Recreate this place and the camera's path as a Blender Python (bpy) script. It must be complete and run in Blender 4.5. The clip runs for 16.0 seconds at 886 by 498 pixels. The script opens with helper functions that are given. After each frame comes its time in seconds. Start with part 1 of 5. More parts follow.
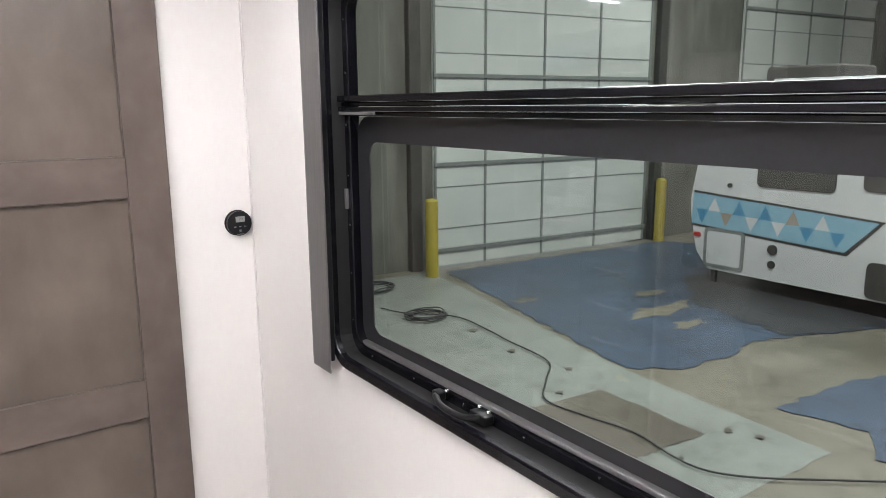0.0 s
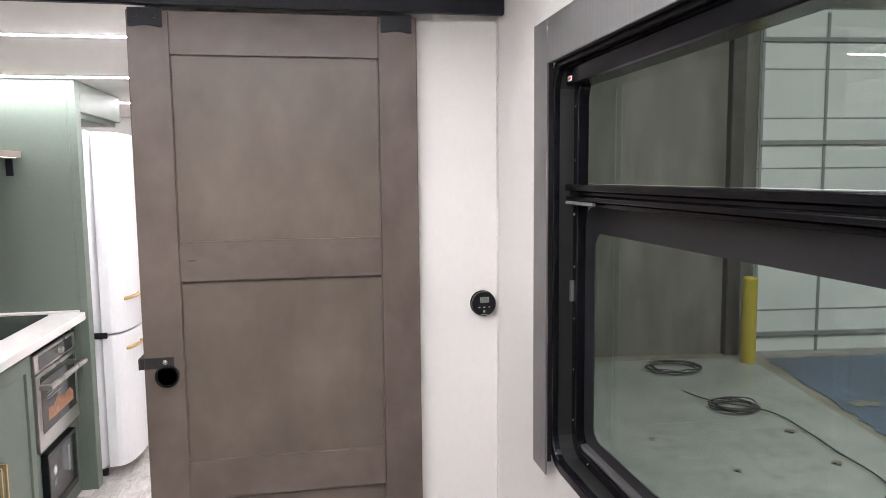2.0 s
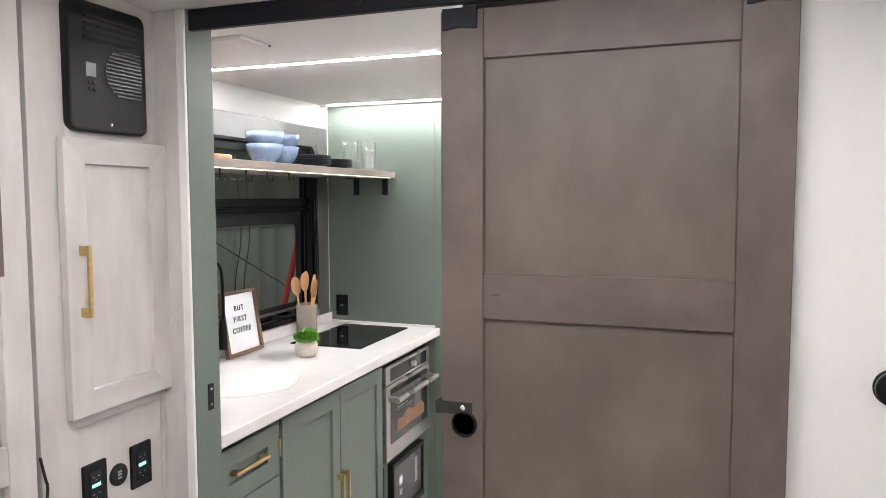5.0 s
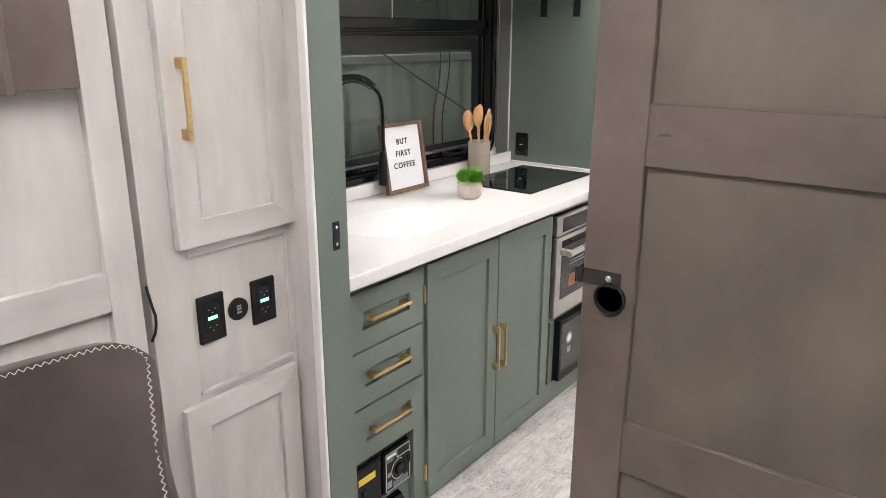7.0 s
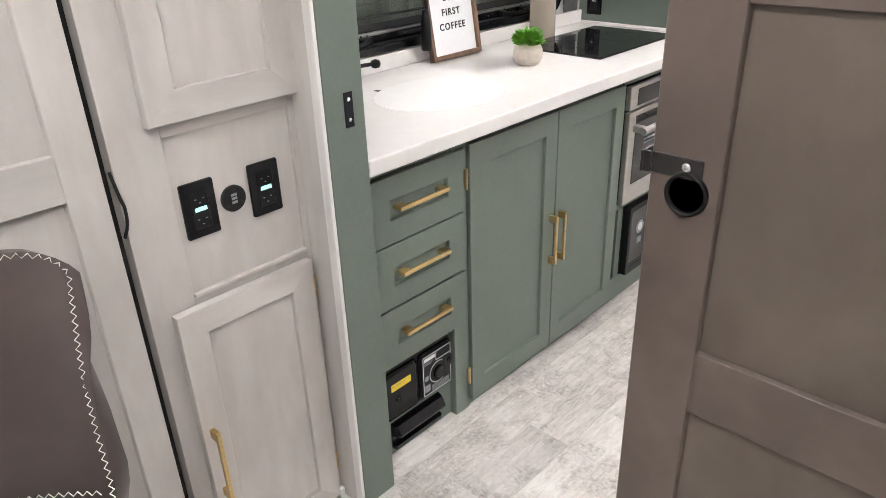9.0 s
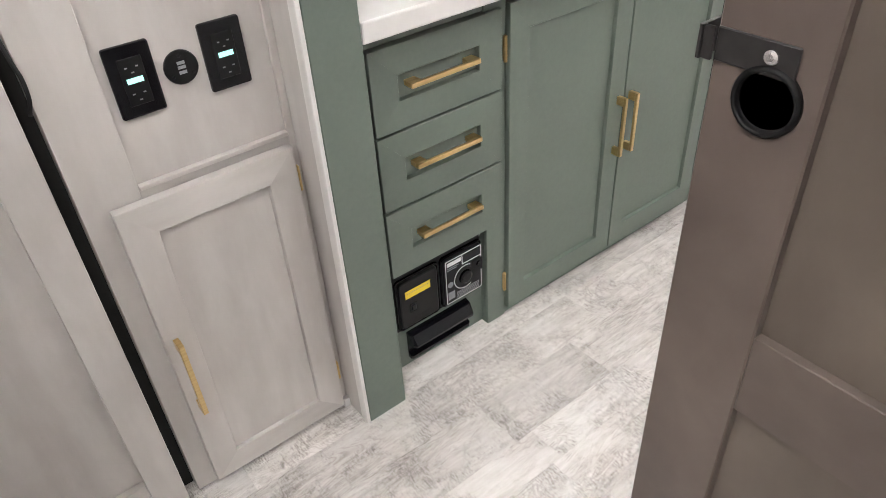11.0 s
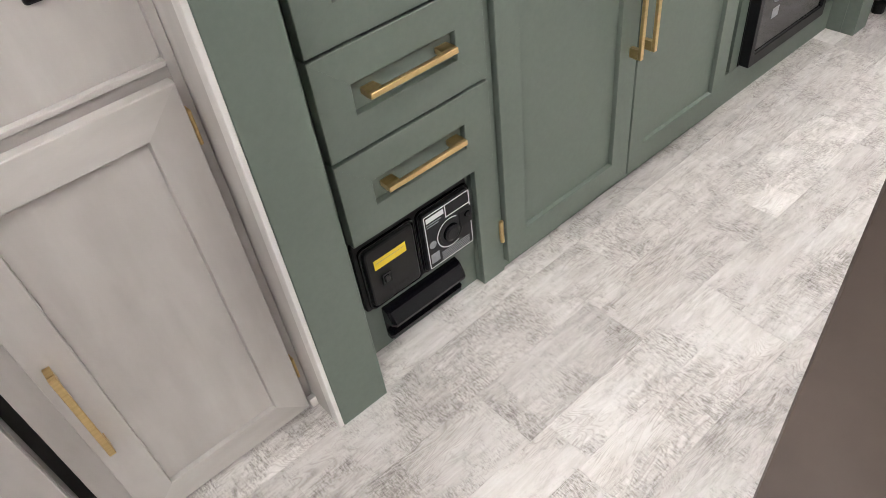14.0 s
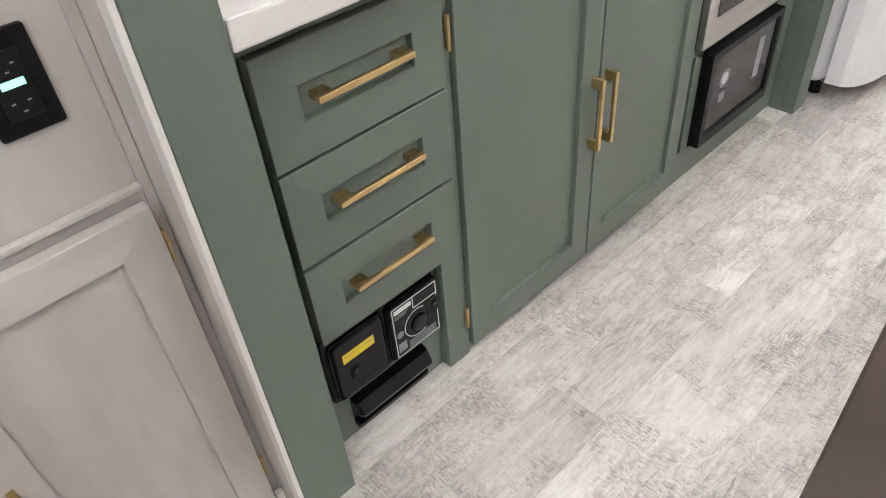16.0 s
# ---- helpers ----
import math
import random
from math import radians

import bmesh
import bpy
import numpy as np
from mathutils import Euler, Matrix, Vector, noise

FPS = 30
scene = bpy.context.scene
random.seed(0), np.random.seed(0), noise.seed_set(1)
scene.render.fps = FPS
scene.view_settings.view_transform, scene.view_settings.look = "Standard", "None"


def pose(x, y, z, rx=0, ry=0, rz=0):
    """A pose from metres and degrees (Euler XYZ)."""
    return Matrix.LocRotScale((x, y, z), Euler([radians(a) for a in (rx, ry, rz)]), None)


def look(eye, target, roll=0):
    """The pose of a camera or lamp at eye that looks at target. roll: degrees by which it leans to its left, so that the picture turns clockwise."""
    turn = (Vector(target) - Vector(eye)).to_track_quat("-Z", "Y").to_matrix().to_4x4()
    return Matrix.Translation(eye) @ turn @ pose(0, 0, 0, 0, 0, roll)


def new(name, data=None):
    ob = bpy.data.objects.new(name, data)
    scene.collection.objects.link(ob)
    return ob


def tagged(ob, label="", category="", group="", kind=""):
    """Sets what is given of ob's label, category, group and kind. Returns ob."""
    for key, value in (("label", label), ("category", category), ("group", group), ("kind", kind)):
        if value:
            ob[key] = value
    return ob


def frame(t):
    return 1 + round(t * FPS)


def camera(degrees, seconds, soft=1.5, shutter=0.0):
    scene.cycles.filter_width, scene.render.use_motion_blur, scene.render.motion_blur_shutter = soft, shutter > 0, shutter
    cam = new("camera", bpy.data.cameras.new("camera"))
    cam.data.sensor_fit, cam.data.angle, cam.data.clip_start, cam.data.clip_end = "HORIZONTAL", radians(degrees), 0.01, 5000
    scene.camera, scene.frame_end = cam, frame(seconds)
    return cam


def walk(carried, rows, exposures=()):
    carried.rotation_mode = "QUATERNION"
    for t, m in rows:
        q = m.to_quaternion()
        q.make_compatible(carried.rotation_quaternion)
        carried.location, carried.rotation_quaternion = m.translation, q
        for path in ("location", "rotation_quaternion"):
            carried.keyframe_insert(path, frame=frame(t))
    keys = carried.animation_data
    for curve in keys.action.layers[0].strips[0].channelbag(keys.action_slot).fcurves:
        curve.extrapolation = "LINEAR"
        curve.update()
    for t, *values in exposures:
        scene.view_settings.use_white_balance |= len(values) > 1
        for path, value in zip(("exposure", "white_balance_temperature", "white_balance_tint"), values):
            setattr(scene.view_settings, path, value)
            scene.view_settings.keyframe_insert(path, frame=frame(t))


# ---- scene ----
cam = camera(63.8, 16.0, soft=0.5)
PATH = [
    (0, (0.041, -1.917, 1.49), (1.193, -0.330, 1.097), -0.4),
    (0.5, (0.083, -1.912, 1.501), (1.084, -0.220, 1.134), 0.0),
    (1, (0.143, -1.916, 1.532), (0.88, -0.084, 1.211), 0.3),
    (1.5, (0.213, -1.922, 1.532), (0.737, -0.009, 1.272), -0.2),
    (2, (0.261, -1.927, 1.534), (0.622, 0.03, 1.33), -0.6),
    (2.5, (0.289, -1.893, 1.528), (0.504, 0.089, 1.366), -0.9),
    (3, (0.325, -1.822, 1.548), (0.322, 0.174, 1.424), -0.4),
    (3.5, (0.356, -1.748, 1.545), (0.134, 0.238, 1.461), 0.2),
    (4, (0.369, -1.69, 1.538), (-0.014, 0.272, 1.452), 0.1),
    (4.2, (0.363, -1.666, 1.54), (-0.076, 0.283, 1.445), -0.2),
    (6.3, (0.424, -1.285, 1.514), (-0.623, 0.377, 1.137), 0.7),
    (6.5, (0.414, -1.252, 1.504), (-0.67, 0.369, 1.06), 0.4),
    (7, (0.371, -1.163, 1.479), (-0.791, 0.36, 0.903), 0.1),
    (7.5, (0.343, -1.073, 1.46), (-0.863, 0.377, 0.794), -0.4),
    (8, (0.31, -0.999, 1.435), (-0.914, 0.398, 0.692), -0.8),
    (8.5, (0.28, -0.944, 1.416), (-0.951, 0.407, 0.605), -1.5),
    (9, (0.254, -0.882, 1.393), (-0.988, 0.405, 0.499), -1.9),
    (9.5, (0.236, -0.801, 1.369), (-1.027, 0.402, 0.39), -2.5),
    (9.7, (0.229, -0.759, 1.359), (-1.05, 0.396, 0.345), -3.0),
    (11.8, (0.064, -0.479, 1.235), (-1.188, 0.413, -0.044), -4.1),
    (12, (0.043, -0.462, 1.216), (-1.198, 0.431, -0.074), -4.5),
    (12.5, (-0.016, -0.421, 1.176), (-1.233, 0.456, -0.148), -5.6),
    (13, (-0.068, -0.373, 1.146), (-1.268, 0.484, -0.205), -6.2),
    (13.5, (-0.089, -0.335, 1.117), (-1.281, 0.505, -0.253), -7.3),
    (14, (-0.102, -0.319, 1.105), (-1.276, 0.52, -0.28), -8.4),
    (14.5, (-0.114, -0.311, 1.115), (-1.275, 0.55, -0.267), -8.8),
    (15, (-0.123, -0.32, 1.134), (-1.272, 0.587, -0.229), -8.3),
    (15.5, (-0.134, -0.314, 1.165), (-1.269, 0.642, -0.175), -6.8),
    (16, (-0.144, -0.296, 1.192), (-1.286, 0.689, -0.122), -5.4),
]
walk(cam, [(t, look(eye, target, roll)) for t, eye, target, roll in PATH],
     [(0, 1.36, 6350, 13), (2, 1.14, 6350, 13), (4.2, 0.98, 6350, 13), (6.3, 1.03, 6500, 10), (9.5, 1.03, 6500, 10), (12, 1.03, 6500, 10), (14, 0.97, 6500, 10), (16, 0.88, 6500, 10)])

# ---------- world and lights ----------
world = bpy.data.worlds.new("world")
scene.world = world
world.use_nodes = True
wn = world.node_tree.nodes
sky = wn.new("ShaderNodeTexSky")
sky.sky_type, sky.sun_disc = "NISHITA", False
sky.sun_elevation, sky.sun_rotation = radians(40), radians(60)
wn["Background"].inputs[1].default_value = 0.08
world.node_tree.links.new(sky.outputs[0], wn["Background"].inputs[0])
LED_POWER = 102.0
UNSEEN_LED_POWER = 156.0
HALL_POWER = 222.0


def hall_lamp(x, y, z, sx, sy, power):
    data = bpy.data.lights.new("hall_light", "AREA")
    data.shape, data.size, data.size_y, data.energy = "RECTANGLE", sx, sy, power
    data.color = (1.0, 1.0, 0.97)
    ob = new("hall_light", data)
    ob.matrix_world = pose(x, y, z)
    return ob


for hx, hy in ((4.5, 2.0), (4.5, -4.0), (10.5, 2.0), (-5.5, 1.0)):
    hall_lamp(hx, hy, 5.2, 1.2, 3.0, HALL_POWER)

# ---------- materials ----------


def nodes_of(name):
    m = bpy.data.materials.new(name)
    m.use_nodes = True
    return m, m.node_tree.nodes, m.node_tree.links, m.node_tree.nodes["Principled BSDF"]


def noise_node(n, l, scale, detail=4.0, stretch=(1, 1, 1), rough=0.55, distort=0.0, shift=True):
    tc = n.new("ShaderNodeTexCoord")
    mp = n.new("ShaderNodeMapping")
    mp.inputs["Scale"].default_value = stretch
    l.new(tc.outputs["Object"], mp.inputs["Vector"])
    if shift:
        info = n.new("ShaderNodeObjectInfo")
        mul = n.new("ShaderNodeMath")
        mul.operation = "MULTIPLY"
        mul.inputs[1].default_value = 13.7
        l.new(info.outputs["Random"], mul.inputs[0])
        l.new(mul.outputs[0], mp.inputs["Location"])
    t = n.new("ShaderNodeTexNoise")
    t.inputs["Scale"].default_value = scale
    t.inputs["Detail"].default_value = detail
    t.inputs["Roughness"].default_value = rough
    t.inputs["Distortion"].default_value = distort
    l.new(mp.outputs[0], t.inputs["Vector"])
    return t


def ramp(n, l, src, stops):
    r = n.new("ShaderNodeValToRGB")
    while len(r.color_ramp.elements) < len(stops):
        r.color_ramp.elements.new(0.5)
    for e, (p, c) in zip(r.color_ramp.elements, stops):
        e.position = p
        e.color = (*c, 1) if len(c) == 3 else c
    l.new(src, r.inputs[0])
    return r


def mixed(n, l, a, b, fac, mode="MULTIPLY"):
    m = n.new("ShaderNodeMix")
    m.data_type, m.blend_type = "RGBA", mode
    if isinstance(fac, (int, float)):
        m.inputs[0].default_value = fac
    else:
        l.new(fac, m.inputs[0])
    for v, k in ((a, 6), (b, 7)):
        if isinstance(v, tuple):
            m.inputs[k].default_value = (*v, 1)
        else:
            l.new(v, m.inputs[k])
    return m.outputs[2]


def surface(name, a, b, grain=60.0, stretch=(1, 1, 1), rough=0.5, bump=0.05, big=3.0, big_amount=0.12, metal=0.0, detail=5.0,
            spec=0.5, coat=0.0, rough_var=0.1, distort=0.0):
    """Colour between a and b by a fine grain, tinted by broad blotches; the same grain drives relief and gloss."""
    m, n, l, p = nodes_of(name)
    g = noise_node(n, l, grain, detail, stretch, distort=distort)
    col = ramp(n, l, g.outputs["Fac"], ((0.3, a), (0.72, b))).outputs[0]
    w = noise_node(n, l, big, 3.0)
    lo = 1.0 - big_amount
    tone = ramp(n, l, w.outputs["Fac"], ((0.3, (lo, lo, lo)), (0.7, (1, 1, 1)))).outputs[0]
    l.new(mixed(n, l, col, tone, 1.0), p.inputs["Base Color"])
    mr = n.new("ShaderNodeMapRange")
    mr.inputs[3].default_value, mr.inputs[4].default_value = max(0.02, rough - rough_var), min(1.0, rough + rough_var)
    l.new(w.outputs["Fac"], mr.inputs[0])
    l.new(mr.outputs[0], p.inputs["Roughness"])
    p.inputs["Metallic"].default_value = metal
    p.inputs["Specular IOR Level"].default_value = spec
    p.inputs["Coat Weight"].default_value = coat
    if bump:
        bn = n.new("ShaderNodeBump")
        bn.inputs["Strength"].default_value = bump
        bn.inputs["Distance"].default_value = 0.002
        l.new(g.outputs["Fac"], bn.inputs["Height"])
        l.new(bn.outputs[0], p.inputs["Normal"])
    return m


def glow(name, colour, power):
    m, n, l, p = nodes_of(name)
    p.inputs["Base Color"].default_value = (*colour, 1)
    p.inputs["Emission Color"].default_value = (*colour, 1)
    p.inputs["Emission Strength"].default_value = power
    return m


def pane_glass(name, tint, gloss=1.0):
    m, n, l, p = nodes_of(name)
    out = n["Material Output"]
    tr, gl, mx, lw, pw, ma = (n.new(k) for k in ("ShaderNodeBsdfTransparent", "ShaderNodeBsdfGlossy", "ShaderNodeMixShader", "ShaderNodeLayerWeight",
                                               "ShaderNodeMath", "ShaderNodeMath"))
    tr.inputs[0].default_value = (*tint, 1)
    gl.inputs["Roughness"].default_value = 0.02
    lw.inputs[0].default_value = 0.5
    pw.operation, ma.operation = "POWER", "MULTIPLY_ADD"
    pw.inputs[1].default_value = 5.0
    ma.inputs[1].default_value, ma.inputs[2].default_value = 0.96 * gloss, 0.04 * gloss
    l.new(lw.outputs["Facing"], pw.inputs[0])
    l.new(pw.outputs[0], ma.inputs[0])
    l.new(ma.outputs[0], mx.inputs[0])
    l.new(tr.outputs[0], mx.inputs[1])
    l.new(gl.outputs[0], mx.inputs[2])
    l.new(mx.outputs[0], out.inputs[0])
    return m


def frosted(name, tint, veil):
    """Thick cloudy glass: part clear, part pale veil, with a gloss."""
    m, n, l, p = nodes_of(name)
    g = noise_node(n, l, 9, 4, (1, 1, 0.4))
    l.new(ramp(n, l, g.outputs["Fac"], ((0.3, tuple(0.9 * c for c in tint)), (0.7, tint))).outputs[0], p.inputs["Base Color"])
    p.inputs["Roughness"].default_value = 0.18
    tr, mx = n.new("ShaderNodeBsdfTransparent"), n.new("ShaderNodeMixShader")
    tr.inputs[0].default_value = (*(min(1, 1.35 * c) for c in tint), 1)
    mx.inputs[0].default_value = veil
    l.new(tr.outputs[0], mx.inputs[1])
    l.new(p.outputs[0], mx.inputs[2])
    l.new(mx.outputs[0], n["Material Output"].inputs[0])
    return m


GREEN = surface("green_paint", (0.128, 0.158, 0.132), (0.140, 0.172, 0.144), 90, (1, 1, 1), 0.42, 0.02, 2.0, 0.08)
GREY_WOOD = surface("whitewashed_wood", (0.50, 0.465, 0.44), (0.60, 0.565, 0.54), 13, (1.5, 1.5, 0.35), 0.5, 0.04, 3.2, 0.14, detail=8, distort=0.25)
GREY_WOOD_H = surface("whitewashed_wood_level", (0.50, 0.465, 0.44), (0.60, 0.565, 0.54), 13, (1.5, 0.35, 1.5), 0.5, 0.04, 3.2, 0.14, detail=8, distort=0.25)
TAUPE = surface("taupe_stained_wood", (0.119, 0.090, 0.078), (0.154, 0.120, 0.104), 11, (1.1, 1.1, 0.75), 0.42, 0.03, 5.0, 0.34, detail=10, distort=0.3, spec=0.38)
TAUPE_PANEL = surface("taupe_stained_veneer", (0.116, 0.091, 0.075), (0.153, 0.123, 0.102), 9, (1.1, 1.1, 0.55), 0.42, 0.03, 4.0, 0.30, detail=10, distort=0.3, spec=0.38)
TAUPE_H = surface("taupe_stained_wood_level", (0.119, 0.090, 0.078), (0.154, 0.120, 0.104), 11, (0.75, 1.1, 1.1), 0.42, 0.03, 6.5, 0.30, detail=10, distort=0.3, spec=0.38)
WALL = surface("white_wall_panel", (0.745, 0.72, 0.70), (0.76, 0.737, 0.718), 90, (1, 1, 0.4), 0.5, 0.01, 1.2, 0.04)
CEIL = surface("ceiling_white", (0.72, 0.70, 0.68), (0.76, 0.74, 0.72), 150, (1, 1, 1), 0.6, 0.04, 1.5, 0.04)
WHITE_TRIM = surface("white_trim", (0.70, 0.675, 0.655), (0.80, 0.78, 0.76), 30, (1.5, 1.5, 0.2), 0.45, 0.05, 2.0, 0.06)
COUNTER = surface("white_solid_surface", (0.70, 0.675, 0.66), (0.73, 0.705, 0.69), 40, (1, 1, 1), 0.22, 0.0, 3.0, 0.03, rough_var=0.04)
SINK_WHITE = surface("sink_white", (0.75, 0.73, 0.72), (0.77, 0.755, 0.745), 40, (1, 1, 1), 0.18, 0.0, 3.0, 0.02, rough_var=0.04)
BRASS = surface("brushed_brass", (0.60, 0.43, 0.20), (0.72, 0.54, 0.27), 180, (1, 0.1, 1), 0.34, 0.02, 8.0, 0.08, metal=1.0)
BLACK = surface("black_plastic", (0.0035, 0.0035, 0.004), (0.006, 0.006, 0.007), 220, (1, 1, 1), 0.42, 0.03, 6, 0.1, spec=0.28)
BLACK_GLOSS = surface("black_window_frame", (0.0025, 0.0025, 0.004), (0.004, 0.004, 0.006), 120, (1, 1, 1), 0.20, 0.01, 4, 0.1, rough_var=0.05, spec=0.35)
TRACK_BLACK = surface("black_track_steel", (0.007, 0.007, 0.012), (0.010, 0.010, 0.016), 150, (1, 1, 1), 0.45, 0.02, 4, 0.1, spec=0.25)
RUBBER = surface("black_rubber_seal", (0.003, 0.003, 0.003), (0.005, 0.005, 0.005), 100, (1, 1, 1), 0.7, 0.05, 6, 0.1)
FRIT = surface("dark_glass_border", (0.012, 0.012, 0.014), (0.016, 0.016, 0.018), 100, (1, 1, 1), 0.34, 0.0, 1, 0.05, rough_var=0.02)
STEEL = surface("brushed_steel", (0.52, 0.50, 0.48), (0.62, 0.60, 0.58), 160, (1, 0.06, 1), 0.3, 0.02, 5, 0.05, metal=1.0)
SCREW = surface("bright_steel", (0.65, 0.65, 0.65), (0.75, 0.75, 0.75), 160, (1, 1, 1), 0.25, 0.0, 5, 0.05, metal=1.0)
GREY_METAL = surface("grey_anodised_metal", (0.23, 0.225, 0.225), (0.27, 0.265, 0.265), 200, (1, 1, 0.05), 0.36, 0.02, 3, 0.06, metal=0.75)
OVEN_GLASS = surface("dark_oven_glass", (0.020, 0.020, 0.022), (0.026, 0.026, 0.028), 80, (1, 1, 1), 0.08, 0.0, 3, 0.05, rough_var=0.03)
HOB_GLASS = surface("black_hob_glass", (0.006, 0.006, 0.007), (0.009, 0.009, 0.010), 80, (1, 1, 1), 0.06, 0.0, 3, 0.05, rough_var=0.02)
HOB_MARK = surface("hob_ring_mark", (0.035, 0.035, 0.037), (0.05, 0.05, 0.05), 80, (1, 1, 1), 0.15, 0.0, 3, 0.05)
FRIDGE_WHITE = surface("white_enamel", (0.80, 0.80, 0.83), (0.83, 0.83, 0.86), 60, (1, 1, 1), 0.16, 0.0, 2, 0.02, rough_var=0.03)
LEATHER = surface("brown_leather", (0.046, 0.032, 0.029), (0.088, 0.066, 0.060), 6, (1, 1, 1), 0.36, 0.05, 3.5, 0.35, detail=9)
STRAP = surface("dark_leather", (0.016, 0.014, 0.014), (0.028, 0.025, 0.025), 70, (1, 1, 1), 0.5, 0.08, 9, 0.2)
THREAD = surface("white_thread", (0.70, 0.67, 0.62), (0.80, 0.77, 0.72), 100, (1, 1, 1), 0.7, 0.0, 6, 0.1)
BOWL_BLUE = surface("blue_glazed_stoneware", (0.155, 0.215, 0.320), (0.185, 0.250, 0.360), 40, (1, 1, 1), 0.25, 0.02, 8, 0.1)
PLATE_DARK = surface("dark_glazed_stoneware", (0.022, 0.024, 0.030), (0.035, 0.038, 0.045), 40, (1, 1, 1), 0.3, 0.02, 8, 0.1)
SPOON_WOOD = surface("bamboo", (0.50, 0.26, 0.11), (0.62, 0.35, 0.17), 30, (2, 2, 0.2), 0.5, 0.04, 8, 0.15)
FRAME_WOOD = surface("walnut_frame", (0.13, 0.075, 0.045), (0.22, 0.13, 0.085), 30, (1.5, 1.5, 0.25), 0.5, 0.05, 8, 0.2)
SHELF_WOOD = surface("grey_brown_shelf_wood", (0.21, 0.165, 0.14), (0.30, 0.25, 0.22), 18, (1.5, 0.15, 1.5), 0.45, 0.05, 4, 0.2, detail=7)
PAPER = surface("white_card", (0.80, 0.80, 0.83), (0.83, 0.83, 0.86), 90, (1, 1, 1), 0.8, 0.01, 6, 0.03)
INK = surface("black_ink", (0.015, 0.015, 0.017), (0.02, 0.02, 0.022), 90, (1, 1, 1), 0.7, 0.0, 6, 0.05)
LABEL_WHITE = surface("white_print", (0.72, 0.72, 0.72), (0.78, 0.78, 0.78), 90, (1, 1, 1), 0.6, 0.0, 6, 0.05)
LABEL_GREY = surface("grey_print", (0.22, 0.23, 0.24), (0.30, 0.31, 0.32), 90, (1, 1, 1), 0.5, 0.0, 6, 0.05)
YELLOW = surface("yellow_sticker", (0.78, 0.56, 0.02), (0.82, 0.60, 0.03), 60, (1, 1, 1), 0.5, 0.0, 6, 0.08)
RED_STICKER = surface("red_sticker", (0.55, 0.03, 0.03), (0.60, 0.05, 0.04), 60, (1, 1, 1), 0.5, 0.0, 6, 0.08)
POT = surface("beige_cement_pot", (0.46, 0.40, 0.34), (0.58, 0.52, 0.46), 60, (1, 1, 1), 0.8, 0.15, 9, 0.15)
CROCK = frosted("frosted_jar_glass", (0.62, 0.56, 0.49), 0.5)
LEAF = surface("bright_green_leaf", (0.09, 0.30, 0.015), (0.19, 0.50, 0.035), 60, (1, 1, 1), 0.5, 0.05, 25, 0.3)
TEAL_LCD = glow("lit_display", (0.25, 0.75, 0.62), 1.1)
LED = glow("led_diffuser", (1.0, 0.985, 0.975), LED_POWER)
LED_UNSEEN = glow("led_unseen_lounge", (1.0, 0.985, 0.975), UNSEEN_LED_POWER)
LED_SMALL = glow("led_tape", (1.0, 0.88, 0.72), 1.2)
LCD_GREY = surface("grey_lcd", (0.16, 0.17, 0.165), (0.2, 0.21, 0.2), 60, (1, 1, 1), 0.2, 0.0, 6, 0.08)
PHOTO = surface("food_photo_sticker", (0.30, 0.10, 0.04), (0.52, 0.30, 0.16), 45, (1, 1, 1), 0.4, 0.0, 20, 0.4)
WINDOW_GLASS = pane_glass("tinted_window_glass", (0.66, 0.685, 0.665))
CLEAR = pane_glass("clear_glass", (0.97, 0.98, 0.98))
# outside hall
CONCRETE = surface("concrete_wall", (0.14, 0.14, 0.12), (0.25, 0.25, 0.22), 3.0, (1, 1, 0.25), 0.85, 0.1, 0.8, 0.3, detail=8)
GARAGE = surface("garage_panel_white", (0.62, 0.66, 0.63), (0.70, 0.73, 0.70), 8, (1, 1, 1), 0.5, 0.02, 0.8, 0.15)
GARAGE_RIB = surface("garage_rib_grey", (0.19, 0.21, 0.205), (0.26, 0.28, 0.27), 20, (1, 1, 1), 0.5, 0.02, 2, 0.1)
HALL_DARK = surface("dark_steel", (0.05, 0.047, 0.045), (0.08, 0.075, 0.07), 10, (1, 1, 1), 0.6, 0.05, 2, 0.2)
BOLLARD_YELLOW = surface("yellow_bollard_paint", (0.42, 0.34, 0.04), (0.52, 0.43, 0.07), 15, (1, 1, 1), 0.5, 0.04, 3, 0.2)
TRAILER_WHITE = surface("trailer_white", (0.66, 0.67, 0.68), (0.70, 0.71, 0.72), 10, (1, 1, 1), 0.3, 0.0, 1, 0.05)
TRAILER_BLUE = surface("decal_light_blue", (0.25, 0.47, 0.60), (0.30, 0.52, 0.65), 10, (1, 1, 1), 0.4, 0.0, 1, 0.05)
TRAILER_DEEP = surface("decal_blue", (0.06, 0.27, 0.46), (0.08, 0.31, 0.5), 10, (1, 1, 1), 0.4, 0.0, 1, 0.05)
TRAILER_TAN = surface("decal_tan", (0.36, 0.31, 0.25), (0.42, 0.37, 0.3), 10, (1, 1, 1), 0.4, 0.0, 1, 0.05)
CABLE = surface("black_cable", (0.05, 0.05, 0.052), (0.075, 0.075, 0.08), 60, (1, 1, 1), 0.6, 0.0, 6, 0.05)
RED_PAINT = surface("red_steel_paint", (0.45, 0.03, 0.025), (0.55, 0.05, 0.04), 20, (1, 1, 1), 0.5, 0.02, 6, 0.15)
